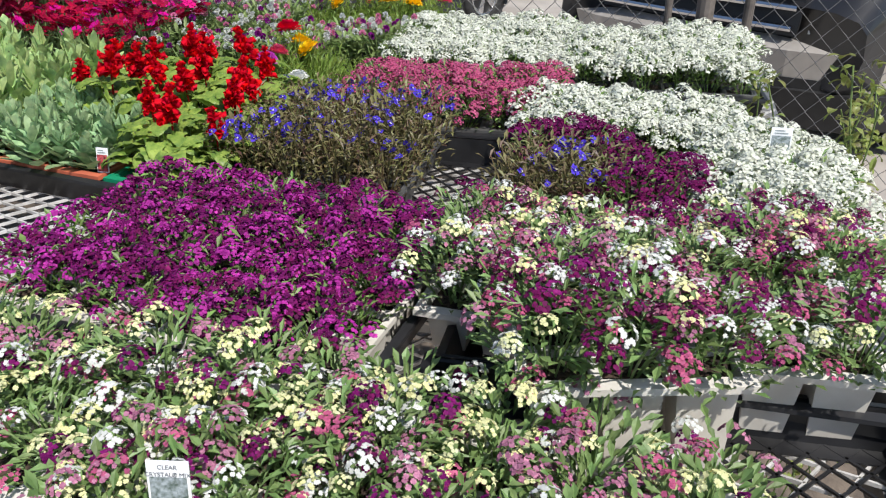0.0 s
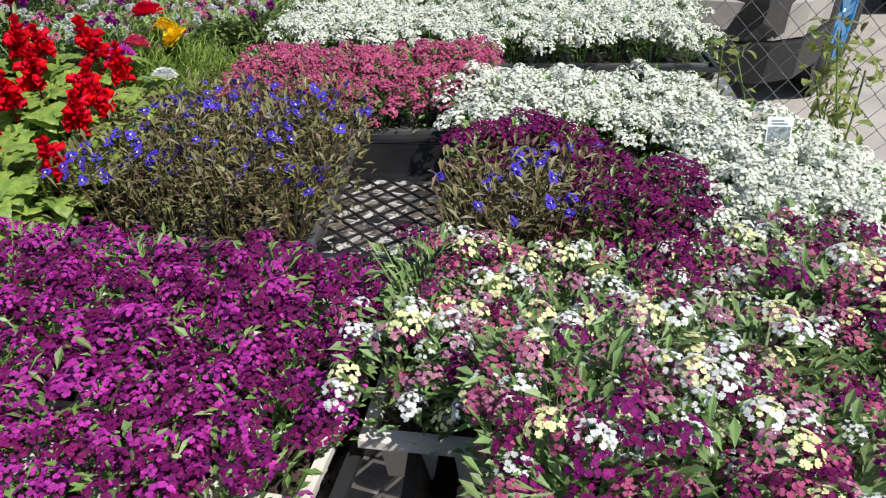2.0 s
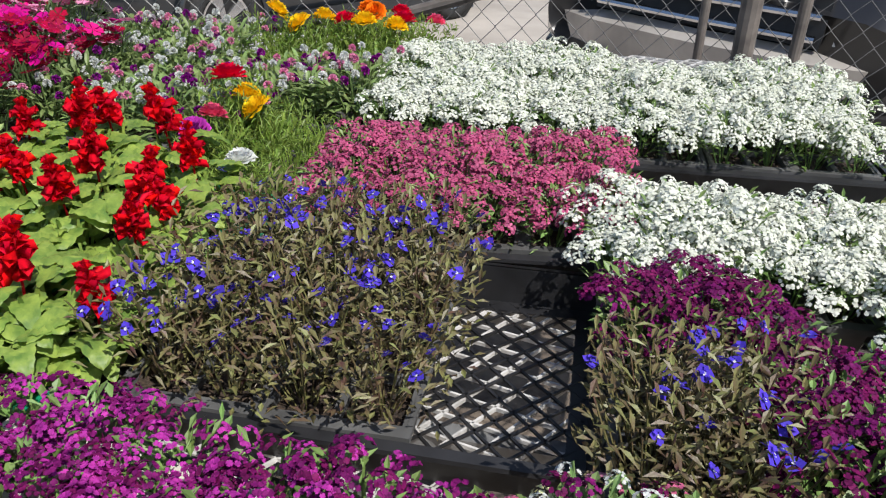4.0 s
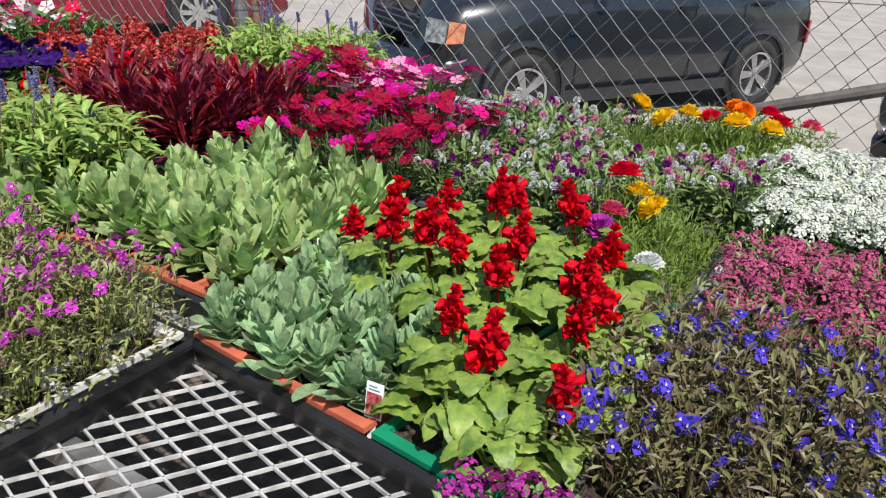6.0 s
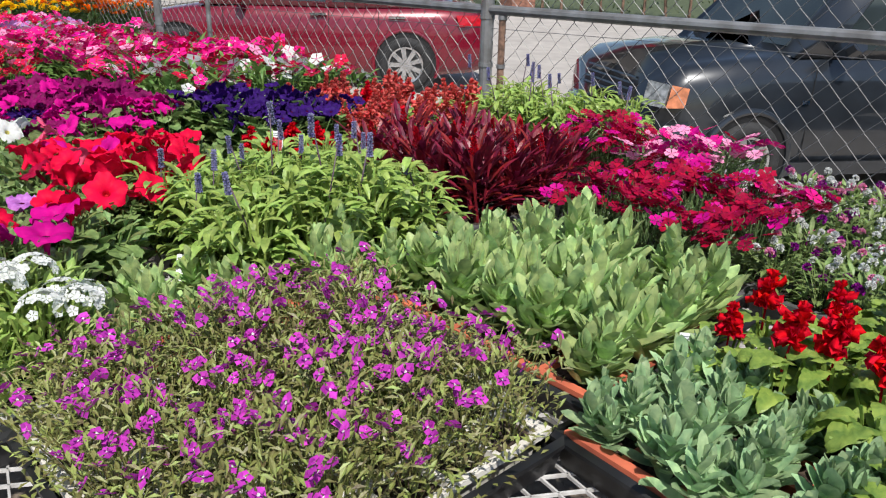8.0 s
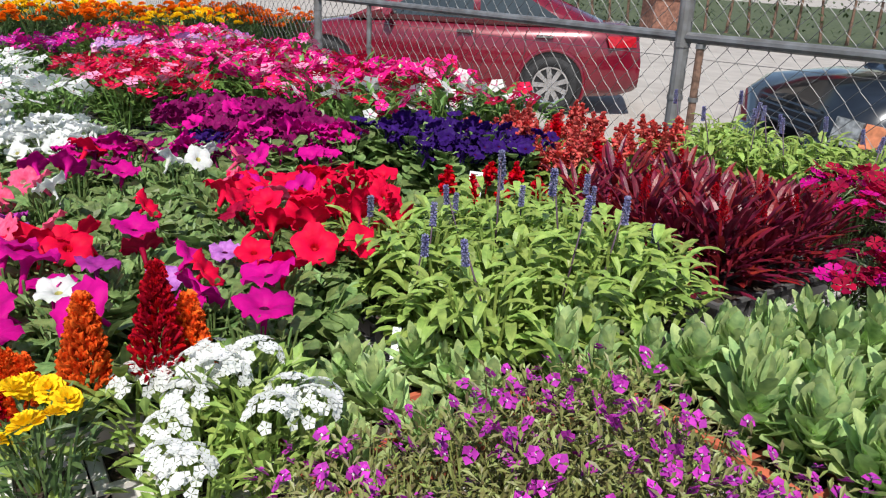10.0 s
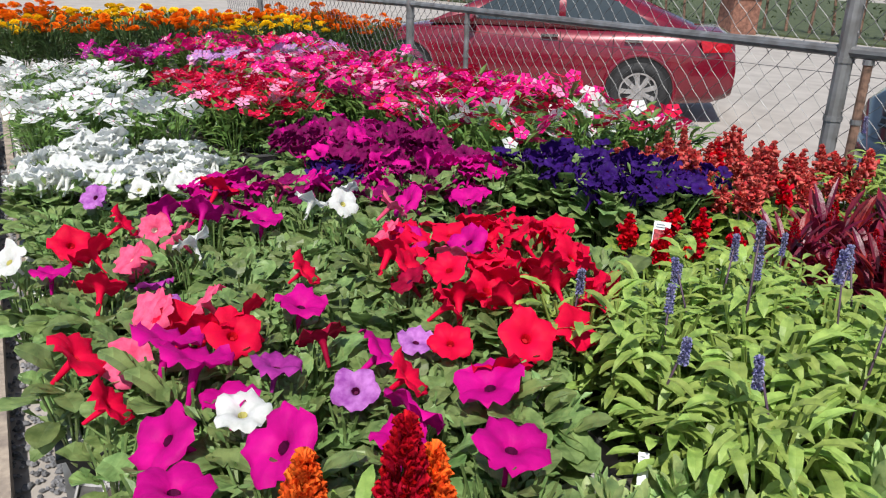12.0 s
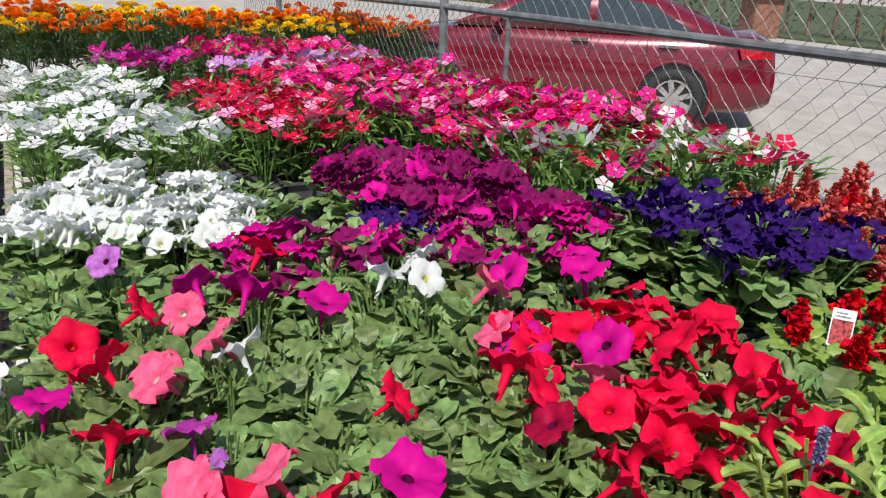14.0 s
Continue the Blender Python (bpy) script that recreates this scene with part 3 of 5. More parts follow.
def gomphrena(rng, cols, nfl):
    s = Shape()
    stems(s, rng, 9, .06, .1, .0014)
    bush_leaves(s, rng, 95, .065, .09, .036, .014, 0, 1.1, True, bend=.6, seg=3)
    blooms = {}
    for _ in range(nfl):
        b = blooms.setdefault(rng.choice(cols), Shape())
        a, q = rng.random() * 6.283, .065 * math.sqrt(rng.random())
        c = Vector((q * math.cos(a), q * math.sin(a), rng.uniform(.08, .115)))
        for _ in range(28):
            d = dome_dir(rng, -.8)
            bract(b, rng, c + d * .0042, d + Vector((0, 0, .3)), .0058, .0036)
    return s, M_GOM_LEAF, [("flower_mass", b, [PET[c]]) for c, b in blooms.items()]


def marigold(rng, cols, nfl):
    s = Shape()
    stems(s, rng, 8, .07, .15, .002)
    bush_leaves(s, rng, 200, .085, .16, .035, .009, 0, 1.3)
    blooms = {}
    for _ in range(nfl):
        a, q = rng.random() * 6.283, .08 * math.sqrt(rng.random())
        pompom(blooms.setdefault(rng.choice(cols), Shape()), rng, (q * math.cos(a), q * math.sin(a), rng.uniform(.14, .20)), (rng.uniform(-.3, .5), rng.uniform(-.6, .3), 1), rng.uniform(.018, .027))
    return s, M_MARI_LEAF, [("flower_mass", b, [PET[c]]) for c, b in blooms.items()]


def verbena(rng):
    s = Shape()
    stems(s, rng, 10, .06, .12, .0015)
    bush_leaves(s, rng, 150, .065, .12, .03, .011, .1, 1.3)
    b = Shape()
    for _ in range(4):
        a, q = rng.random() * 6.283, .05 * math.sqrt(rng.random())
        c = Vector((q * math.cos(a), q * math.sin(a), .115))
        for _ in range(26):
            d = dome_dir(rng, .1)
            disc5(b, c + d * .026, d + Vector((0, 0, .3)), .0075, rng.random() * 6, 5, .0, .2, seg=2)
    return s, M_BSALV_LEAF, [("flower_mass", b, [PET["white"]])]


ROSE = ["hotpink", "hotpink", "hotpink", "hotpink", "crimson", "vred", "magenta", "palepink"]
KINDS = dict(
    mix=(4, lambda r: alyssum(r, ["white", "white", "cream", "cream", "cream", "candy", "candy", "pink", "purple", "plum"], 17, 240, .074, .07, .0125, 30, M_MIX_LEAF, .18), "candytuft_plant", "green candytuft in mixed white, pink and purple bloom", "flower"),
    mixr=(4, lambda r: alyssum(r, ["cream", "cream", "white", "white", "candy", "candy", "pink", "pink", "purple", "plum", "plum", "plum"], 24, 260, .074, .07, .0115, 30, M_MIX_LEAF, .18), "candytuft_plant", "candytuft in pink, wine and cream bloom in white pack", "flower"),
    purple=(4, lambda r: alyssum(r, ["purple", "violet", "violet", "purple", "plum"], 40, 110, .065, .064, .011, 24), "alyssum_plant", "alyssum covered in deep purple bloom", "flower"),
    plum=(3, lambda r: alyssum(r, ["plum", "plum", "purple"], 36, 110, .085, .06, .011, 24), "alyssum_plant", "alyssum covered in dark plum bloom", "flower"),
    pink=(4, lambda r: alyssum(r, ["rosewine", "rosewine", "pink"], 38, 130, .07, .064, .011, 24), "alyssum_plant", "alyssum covered in dusty wine-rose bloom", "flower"),
    white=(4, lambda r: alyssum(r, ["snow"], 48, 110, .078, .067, .0120, 30, None, .19), "alyssum_plant", "alyssum covered in dense white bloom", "flower"),
    lob=(4, lambda r: lobelia(r, "blue", M_LOB_LEAF, 10, .097, .072, .88), "lobelia_plant", "bronze-leaved lobelia with small blue flowers", "flower"),
    lobr=(4, lambda r: lobelia(r, "blue", M_LOB_LEAF, 6, .10, .068), "lobelia_plant", "bronze-leaved lobelia with few blue flowers", "flower"),
    lobm=(4, lambda r: lobelia(r, "orchid", M_LOBM_LEAF, 14, .12, .074, 1.1, 390), "lobelia_plant", "green lobelia with small orchid-pink flowers", "flower"),
    stone=(5, lambda r: stonecrop(r), "stonecrop_plant", "grey-green fleshy-leaved plant without flowers", "plant"),
    stoneb=(5, lambda r: stonecrop(r, .085, M_STONE_BLUE), "stonecrop_plant", "low blue-green fleshy-leaved plant without flowers", "plant"),
    salvia=(6, lambda r: salvia(r, .125, 1, "red", .056), "salvia_plant", "salvia with scarlet flower spikes and heart-shaped leaves", "flower"),
    salvialeaf=(4, lambda r: salvia(r, .11, 0), "salvia_plant", "salvia with heart-shaped leaves and no spike", "plant"),
    faded=(4, lambda r: salvia(r, .12, 3, "faded", .10), "salvia_plant", "salvia with fading orange-red flower spikes", "flower"),
    bsal=(5, lambda r: blue_salvia(r, .15, 1), "blue_salvia_plant", "lush green salvia with thin blue-grey spikes", "flower"),
    celo=(4, lambda r: celosia_leafy(r), "celosia_plant", "celosia with dark red pointed leaves", "plant"),
    plume=(3, lambda r: plumes(r), "celosia_plant", "celosia with orange and crimson feathery plumes", "flower"),
    gomph=(4, lambda r: gomphrena(r, ["white", "white", "globe", "globe", "palepink"], 7), "gomphrena_plant", "gomphrena with white and purple globe heads", "flower"),
    portleaf=(3, lambda r: portulaca(r, ["yellow"], 0), "portulaca_plant", "bright green needle-leaved portulaca without bloom", "plant"),
    porty=(3, lambda r: portulaca(r, ["yellow"], 1), "portulaca_plant", "portulaca with one double yellow bloom", "flower"),
    portr=(3, lambda r: portulaca(r, ["petred"], 1), "portulaca_plant", "portulaca with one double red bloom", "flower"),
    porto=(2, lambda r: portulaca(r, ["orange"], 1), "portulaca_plant", "portulaca with one double orange bloom", "flower"),
    portm=(1, lambda r: portulaca(r, ["orchid"], 1), "portulaca_plant", "portulaca with one magenta bloom", "flower"),
    portw=(1, lambda r: portulaca(r, ["white"], 1), "portulaca_plant", "portulaca with one white bloom", "flower"),
    ports=(2, lambda r: portulaca(r, ["salmon"], 1), "portulaca_plant", "portulaca with one salmon bloom", "flower"),
    dian=(5, lambda r: dianthus(r, ["crimson", "crimson", "crimson", "crimson", "crimson", "magenta"], 16), "dianthus_plant", "dianthus with crimson fringed flowers", "flower"),
    dianp=(3, lambda r: dianthus(r, ["palepink", "palepink", "crimson", "hotpink", "magenta"], 15), "dianthus_plant", "dianthus with pale pink and crimson flowers", "flower"),
    onemagenta=(6, lambda r: petunia(r, ["magenta"], 1, .13, .055, .043, 20), "petunia_plant", "petunia with a large magenta trumpet", "flower"),
    onepetred=(6, lambda r: petunia(r, ["petred"], 1, .13, .055, .043, 20), "petunia_plant", "petunia with a large bright red trumpet", "flower"),
    onesalmon=(4, lambda r: petunia(r, ["salmon"], 1, .13, .055, .043, 20), "petunia_plant", "petunia with a salmon-pink trumpet", "flower"),
    onelilac=(3, lambda r: petunia(r, ["lilac"], 1, .13, .05, .036, 16), "petunia_plant", "petunia with a pale lilac trumpet", "flower"),
    onecrimson=(3, lambda r: petunia(r, ["crimson"], 1, .13, .05, .038, 16), "petunia_plant", "petunia with a dark crimson trumpet", "flower"),
    oneviolet=(2, lambda r: petunia(r, ["violet"], 1, .13, .05, .038, 16), "petunia_plant", "petunia with a violet trumpet", "flower"),
    onewhite=(3, lambda r: petunia(r, ["white"], 1, .13, .055, .036, 20), "petunia_plant", "petunia with a single white trumpet", "flower"),
    petred=(4, lambda r: petunia(r, ["petred"], 6, .14, .085, .038, 55), "petunia_plant", "petunia with large bright red trumpets", "flower"),
    petleaf=(6, lambda r: petunia(r, ["lilac"], 0, r.uniform(.08, .12), .075), "petunia_plant", "leafy green petunia not yet in bloom", "plant"),
    petwhite=(4, lambda r: petunia(r, ["white"], 10, .125, .085, .033), "petunia_plant", "petunia crowded with white trumpets", "flower"),
    petplum=(4, lambda r: petunia(r, ["plumpet", "plumpet", "plumpet", "plumpet", "magenta"], 14, .135, .08, .030), "petunia_plant", "petunia crowded with velvet purple trumpets", "flower"),
    petmag=(4, lambda r: petunia(r, ["magenta", "plumpet", "magenta"], 5, .14, .07, .034), "petunia_plant", "petunia with magenta trumpets", "flower"),
    petind=(4, lambda r: petunia(r, ["indigo"], 15, .115, .076, .0235), "petunia_plant", "petunia crowded with deep indigo trumpets", "flower"),
    vwhite=(4, lambda r: vinca(r, ["white"], 4, .12, .075, .032), "vinca_plant", "vinca with white flowers and glossy leaves", "flower"),
    vred=(4, lambda r: vinca(r, ["vred", "vred", "vred", "vred", "vred", "vred", "palepink"], 14, .13), "vinca_plant", "vinca with bright red flowers", "flower"),
    vrose=(5, lambda r: vinca(r, ROSE, 15, .12), "vinca_plant", "vinca with hot pink and crimson flowers", "flower"),
    vrose2=(4, lambda r: vinca(r, ["crimson", "hotpink", "vred", "white"], 6, .12), "vinca_plant", "vinca with scattered rose flowers and green leaves", "flower"),
    vlav=(3, lambda r: vinca(r, ["lavender", "lavender", "palepink", "white"], 12, .12), "vinca_plant", "vinca with lavender flowers", "flower"),
    vmag=(3, lambda r: vinca(r, ["magenta", "violet"], 12, .12), "vinca_plant", "vinca with magenta flowers", "flower"),
    mari=(4, lambda r: marigold(r, ["orange"], 8), "marigold_plant", "marigold with orange pompom blooms", "flower"),
    mariy=(4, lambda r: marigold(r, ["yellow"], 8), "marigold_plant", "marigold with yellow pompom blooms", "flower"),
    verb=(3, lambda r: verbena(r), "verbena_plant", "verbena with white flower clusters", "flower"),
)
CACHE = {}


def variants(kind):
    """The few mesh sets that the plants of one kind share."""
    if kind not in CACHE:
        count, build, name, label, cat = KINDS[kind]
        sets = []
        for i in range(count):
            rng = random.Random(kind + str(i))
            s, lm, blooms = build(rng)
            ms = [(b[0], b[1].mesh(b[0], b[2], True), [(c[0], c[1].mesh(c[0], c[2])) for c in (b[3] if len(b) > 3 else [])]) for b in blooms if b[1].f]
            sets.append((s.mesh(name, lm), ms))
        CACHE[kind] = sets
    return CACHE[kind]


def plant(kind, x, y, z, rng, scale=1.0, group=""):
    _, _, name, label, cat = KINDS[kind]
    me, blooms = rng.choice(variants(kind))
    k = scale * rng.uniform(.9, 1.1)
    m = pose(x, y, z, rng.uniform(-6, 6), rng.uniform(-6, 6), rng.uniform(-180, 180)) @ Matrix.Diagonal((k, k, k * rng.uniform(.9, 1.12), 1))
    ob = thing(name, me, None, label, cat, group, "", m)
    for bn, bm, sub in blooms:
        b = part(bn, bm, None, ob)
        if bn in ("flower_mass", "flower_eye"):
            b["kind"] = "stuff"
        for cn, cm in sub:
            part(cn, cm, None, b)
    return ob


# ---- ground ----
RIM, TOP = 0.885, 0.828
SLOPE = -0.031


def gz(x, y=0):
    """Height of the gently sloping lot."""
    return -0.154 + SLOPE * x


GM0 = Matrix.Translation((0, 0, -0.154)) @ Matrix.Rotation(-math.atan(SLOPE), 4, "Y")


def slab(name, x0, y0, x1, y1, z0, z1, material, label, cat, m=None):
    s = Shape()
    box(s, x0, y0, z0, x1, y1, z1)
    return thing(name, s, material, label, cat, "", "structure", m)


s = Shape()
s.add([(-900, -900, gz(-900)), (900, -900, gz(900)), (900, 900, gz(900)), (-900, 900, gz(-900))], [(0, 1, 2, 3)])
thing("ground", s, M_CONC, "sunlit pale concrete lot reaching into the distance", "ground", "", "structure")
LINE = math.radians(-8.5)
BM = Matrix.Translation((-2.5, 1.365, 0)) @ Matrix.Rotation(LINE, 4, "Z")
GM = GM0 @ BM
slab("ground_earth", -8.0, 0.05, 4.5, 2.9, -0.3, 0.006, M_GROUND, "bare brown earth under the benches", "ground", GM)
slab("path", -12.0, -3.0, 6.0, -0.24, -0.3, 0.012, M_PATH, "pale path beside the flower benches", "path", GM)
s = Shape()
box(s, -9, -0.24, -0.2, 5, -0.15, 0.10)
thing("kerb", s, M_WOOD, "weathered timber edging beside the gravel", "kerb", "", "structure", GM)
rng = random.Random(5)
s = Shape()
for _ in range(5200):
    x, y, r = rng.uniform(-6, 1.5), rng.uniform(-0.15, 0.30), rng.uniform(0.007, 0.016)
    h = r * rng.uniform(.5, .9)
    a = rng.random() * 6
    vs = []
    for i in range(5):
        q = r * rng.uniform(.7, 1.2)
        vs.append((x + q * math.cos(a + i * 1.257), y + q * math.sin(a + i * 1.257), .008))
    vs += [(x + (p[0] - x) * .6, y + (p[1] - y) * .6, .008 + h * rng.uniform(.7, 1.1)) for p in vs]
    s.add(vs, [(i, (i + 1) % 5, 5 + (i + 1) % 5, 5 + i) for i in range(5)] + [(5, 6, 7, 8, 9)])
thing("gravel", s, M_STONE, "loose grey crushed gravel along the bench", "gravel", "", "stuff", GM)

# ---- benches ----


def bench(name, m, lx, ly, mesh_x0, label):
    """A steel bench: angle frame, cross bars, legs, and an expanded-metal top."""
    base = tagged(new(name), label, "bench")
    base.matrix_world = m
    for x0, y0, x1, y1 in ((0, 0, lx, .035), (0, ly - .035, lx, ly), (0, .035, .035, ly - .035), (lx - .035, .035, lx, ly - .035)):
        s = Shape()
        box(s, x0, y0, TOP - .05, x1, y1, TOP - .006)
        part("frame_rail", s, M_PIPE, base)
    n = int(ly / .27)
    for i in range(1, n):
        s = Shape()
        box(s, .035, ly * i / n - .012, TOP - .045, lx - .035, ly * i / n + .012, TOP - .0062)
        part("cross_bar", s, M_PIPE, base)
    for i in range(int(lx / 1.5) + 1):
        for y in (.02, ly - .05):
            s = Shape()
            x = .01 + (lx - .06) * i / int(lx / 1.5)
            box(s, x, y, gz((m @ Vector((x, y, 0))).x), x + .04, y + .04, TOP - .05)
            part("leg", s, M_PIPE, base)
    s = Shape()
    px, pv, w, th = .060, .0215, .0018, .005
    turn = math.radians(22)
    ct, st = math.cos(turn), math.sin(turn)
    cx, cy = (mesh_x0 + lx) / 2, ly / 2
    half = math.hypot(lx - mesh_x0, ly) / 2
    for j in range(int(-half / pv), int(half / pv)):
        prev = None
        for i in range(int(-half / (px / 2)), int(half / (px / 2)) + 1):
            a, b = i * px / 2, j * pv + (pv / 2 if (i + j) % 2 else -pv / 2) * .96
            x, y = cx + a * ct - b * st, cy + a * st + b * ct
            if not (mesh_x0 < x < lx and 0 < y < ly):
                prev = None
                continue
            ring = [(x + st * w, y - ct * w, TOP - th), (x - st * w, y + ct * w, TOP - th), (x - st * w, y + ct * w, TOP), (x + st * w, y - ct * w, TOP)]
            if prev:
                s.add(prev + ring, [(3, 2, 6, 7), (0, 3, 7, 4), (1, 5, 6, 2)])
            prev = ring
    part("mesh_top", s, M_MESH, base, "expanded diamond metal mesh")
    return base


bench("plant_bench", BM @ Matrix.Translation((-3.4, 0, 0)), 6.44, 2.55, 3.0, "long galvanised steel bench with expanded metal top")
s = Shape()
box(s, -3.9, -.03, .42, -1.3, -.004, .80)
thing("bench_skirt", s, M_WOOD, "weathered timber board along the bench front", "board", "", "", BM)
bench("plant_bench", BM @ Matrix.Translation((-6.4, 0.0, 0)), 2.95, 2.9, 2.9, "galvanised steel bench under the vinca trays")

# ---- flats, packs and plants ----
PACKS = {"white": (M_WPACK, "white plastic cell pack filled with soil"), "black": (M_DPACK, "dark grey plastic cell pack filled with soil"),
         "orange": (M_OPACK, "terracotta-coloured plastic cell pack with soil"), "green": (M_GPACK, "bright green plastic cell pack with soil")}
PCACHE = {}


def pack_mesh(nu, nv, pu, pv, color, deep=0.0):
    key = (deep, nu, nv, round(pu, 3), round(pv, 3), color)
    if key in PCACHE:
        return PCACHE[key]
    s, soil, weld = Shape(), Shape(), {}
    lu, lv, d = nu * pu, nv * pv, RIM - TOP - .002 + deep
    g = .005
    for i in range(nu):
        for j in range(nv):
            x0, y0 = -lu / 2 + i * pu, -lv / 2 + j * pv
            ring = lambda q, z: [(x0 + q, y0 + q * .8, z), (x0 + pu - q, y0 + q * .8, z), (x0 + pu - q, y0 + pv - q * .8, z), (x0 + q, y0 + pv - q * .8, z)]
            vs = ring(0, 0) + ring(g, 0) + ring(g, -.004) + ring(.012, -d)
            fs = [(a, (a + 1) % 4, 4 + (a + 1) % 4, 4 + a) for a in range(4)] + [(4 + a, 4 + (a + 1) % 4, 8 + (a + 1) % 4, 8 + a) for a in range(4)]
            fs += [(8 + a, 8 + (a + 1) % 4, 12 + (a + 1) % 4, 12 + a) for a in range(4)] + [(12, 13, 14, 15)]
            idx = []
            for q in vs:
                key2 = (round(q[0], 5), round(q[1], 5), round(q[2], 5))
                if key2 not in weld:
                    weld[key2] = len(s.v)
                    s.v.append(q)
                idx.append(weld[key2])
            s.f.extend([tuple(idx[k] for k in f) for f in fs])
            s.m.extend([0] * len(fs))
    nx, ny = nu * 3, nv * 3
    rr = random.Random(nu * 10 + nv)
    soil.add([(-lu / 2 + .007 + (lu - .014) * i / nx, -lv / 2 + .007 + (lv - .014) * j / ny, -.009 + rr.uniform(-.004, .003)) for j in range(ny + 1) for i in range(nx + 1)],
             [(j * (nx + 1) + i, j * (nx + 1) + i + 1, (j + 1) * (nx + 1) + i + 1, (j + 1) * (nx + 1) + i) for j in range(ny) for i in range(nx)])
    e = .006
    for x0, y0, x1, y1 in ((-lu / 2 - e, -lv / 2 - .013, lu / 2 + e, -lv / 2), (-lu / 2 - e, lv / 2, lu / 2 + e, lv / 2 + .013), (-lu / 2 - e, -lv / 2, -lu / 2, lv / 2), (lu / 2, -lv / 2, lu / 2 + e, lv / 2)):
        box(s, x0, y0, -.007, x1, y1, .001)
    PCACHE[key] = (s.mesh("cell_pack", PACKS[color][0]), soil.mesh("soil", M_SOIL))
    return PCACHE[key]


def flat_tray(cx, cy, th, lu, lv, label="black plastic carrying flat on the mesh bench"):
    """A black web flat: low walls with a rolled lip and a diagonal lattice bottom."""
    base = tagged(new("plant_flat"), label, "tray", "flats on the bench")
    base.matrix_world = pose(cx, cy, TOP, 0, 0, th)
    t, h, sl = .003, .052, .010
    for k, (lx, off, rot) in enumerate(((lu, lv / 2, 0), (lv, lu / 2, 90), (lu, lv / 2, 180), (lv, lu / 2, 270))):
        s = Shape()
        m = pose(0, 0, 0, 0, 0, rot) @ pose(0, -off, 0)
        a = lx / 2
        vs = [(-a + sl, sl, .001), (a - sl, sl, .001), (a, 0, h), (-a, 0, h), (-a + sl + t, sl + t, .001), (a - sl - t, sl + t, .001), (a - t, t, h), (-a + t, t, h)]
        s.put(vs, [(0, 1, 2, 3), (5, 4, 7, 6), (3, 2, 6, 7), (1, 0, 4, 5), (0, 3, 7, 4), (2, 1, 5, 6)], m)
        s.put([(-a - .008, -.008, h - .001), (a + .008, -.008, h - .001), (a, t, h + .002), (-a, t, h + .002), (-a - .008, -.009, h - .006), (a + .008, -.009, h - .006)], [(0, 1, 2, 3), (4, 5, 1, 0)], m)
        part("side_wall", s, M_BLACK, base)
    s = Shape()
    n = int(lu / .05)
    w = .0016
    ia, ib = lu / 2 - .012, lv / 2 - .012
    for sgn in (1, -1):
        c = -ia - ib
        while c < ia + ib:
            lo, hi = max(-ib, (-ia - c)), min(ib, (ia - c))
            if hi - lo > .02:
                p, q = (sgn * (c + lo), lo), (sgn * (c + hi), hi)
                d = Vector((q[0] - p[0], q[1] - p[1])).normalized() * w
                s.add([(p[0] - d.y, p[1] + d.x, .001), (p[0] + d.y, p[1] - d.x, .001), (q[0] + d.y, q[1] - d.x, .001), (q[0] - d.y, q[1] + d.x, .001),
                       (p[0] - d.y, p[1] + d.x, .004), (p[0] + d.y, p[1] - d.x, .004), (q[0] + d.y, q[1] - d.x, .004), (q[0] - d.y, q[1] + d.x, .004)],
                      [(4, 5, 6, 7), (0, 4, 7, 3), (1, 2, 6, 5)])
            c += .038
    for x0, y0, x1, y1 in ((-ia, -ib, ia, -ib + .022), (-ia, ib - .022, ia, ib), (-ia, -ib + .022, -ia + .022, ib - .022), (ia - .022, -ib + .022, ia, ib - .022)):
        box(s, x0, y0, .001, x1, y1, .0035)
    part("lattice_bottom", s, M_BLACK, base)
    return base


def tray(kind, cx, cy, th, lu, lv, nu, nv, color="black", flat=False, scale=1.0, group="", dz=0.0, tilt=(0, 0)):
    """Cell packs in a block with one plant to a cell. kind may be a function of the cell's place from 0 to 1."""
    rng = random.Random(round(cx * 1000) * 7 + round(cy * 1000))
    if flat:
        flat_tray(cx, cy, th, lu + .03, lv + .03)
    pu, pv = lu / nu, lv / nv
    m = pose(cx, cy, RIM + dz, 0, 0, th) @ pose(0, 0, 0, tilt[0], tilt[1], 0)
    step = 2 if nu % 2 == 0 else (3 if nu % 3 == 0 else nu)
    pm, soil = pack_mesh(step, nv, pu - .013 / step, pv - .012 / nv, color, round(max(0.0, dz - .012), 3))
    for i in range(0, nu, step):
        x = -lu / 2 + (i + step / 2) * pu
        ob = thing("cell_pack", pm, None, PACKS[color][1], "plant pack", "cell packs", "", m @ pose(x, 0, 0, 0, 0, rng.uniform(-1, 1)))
        part("soil", soil, None, ob, "dark potting soil")
    for i in range(nu):
        for j in range(nv):
            k = kind((i + .5) / nu, (j + .5) / nv, rng) if callable(kind) else kind
            p = m @ Vector((-lu / 2 + (i + .5) * pu + rng.uniform(-.008, .008), -lv / 2 + (j + .5) * pv + rng.uniform(-.008, .008), -.008))
            if k:
                plant(k, p.x, p.y, p.z, rng, scale, group)


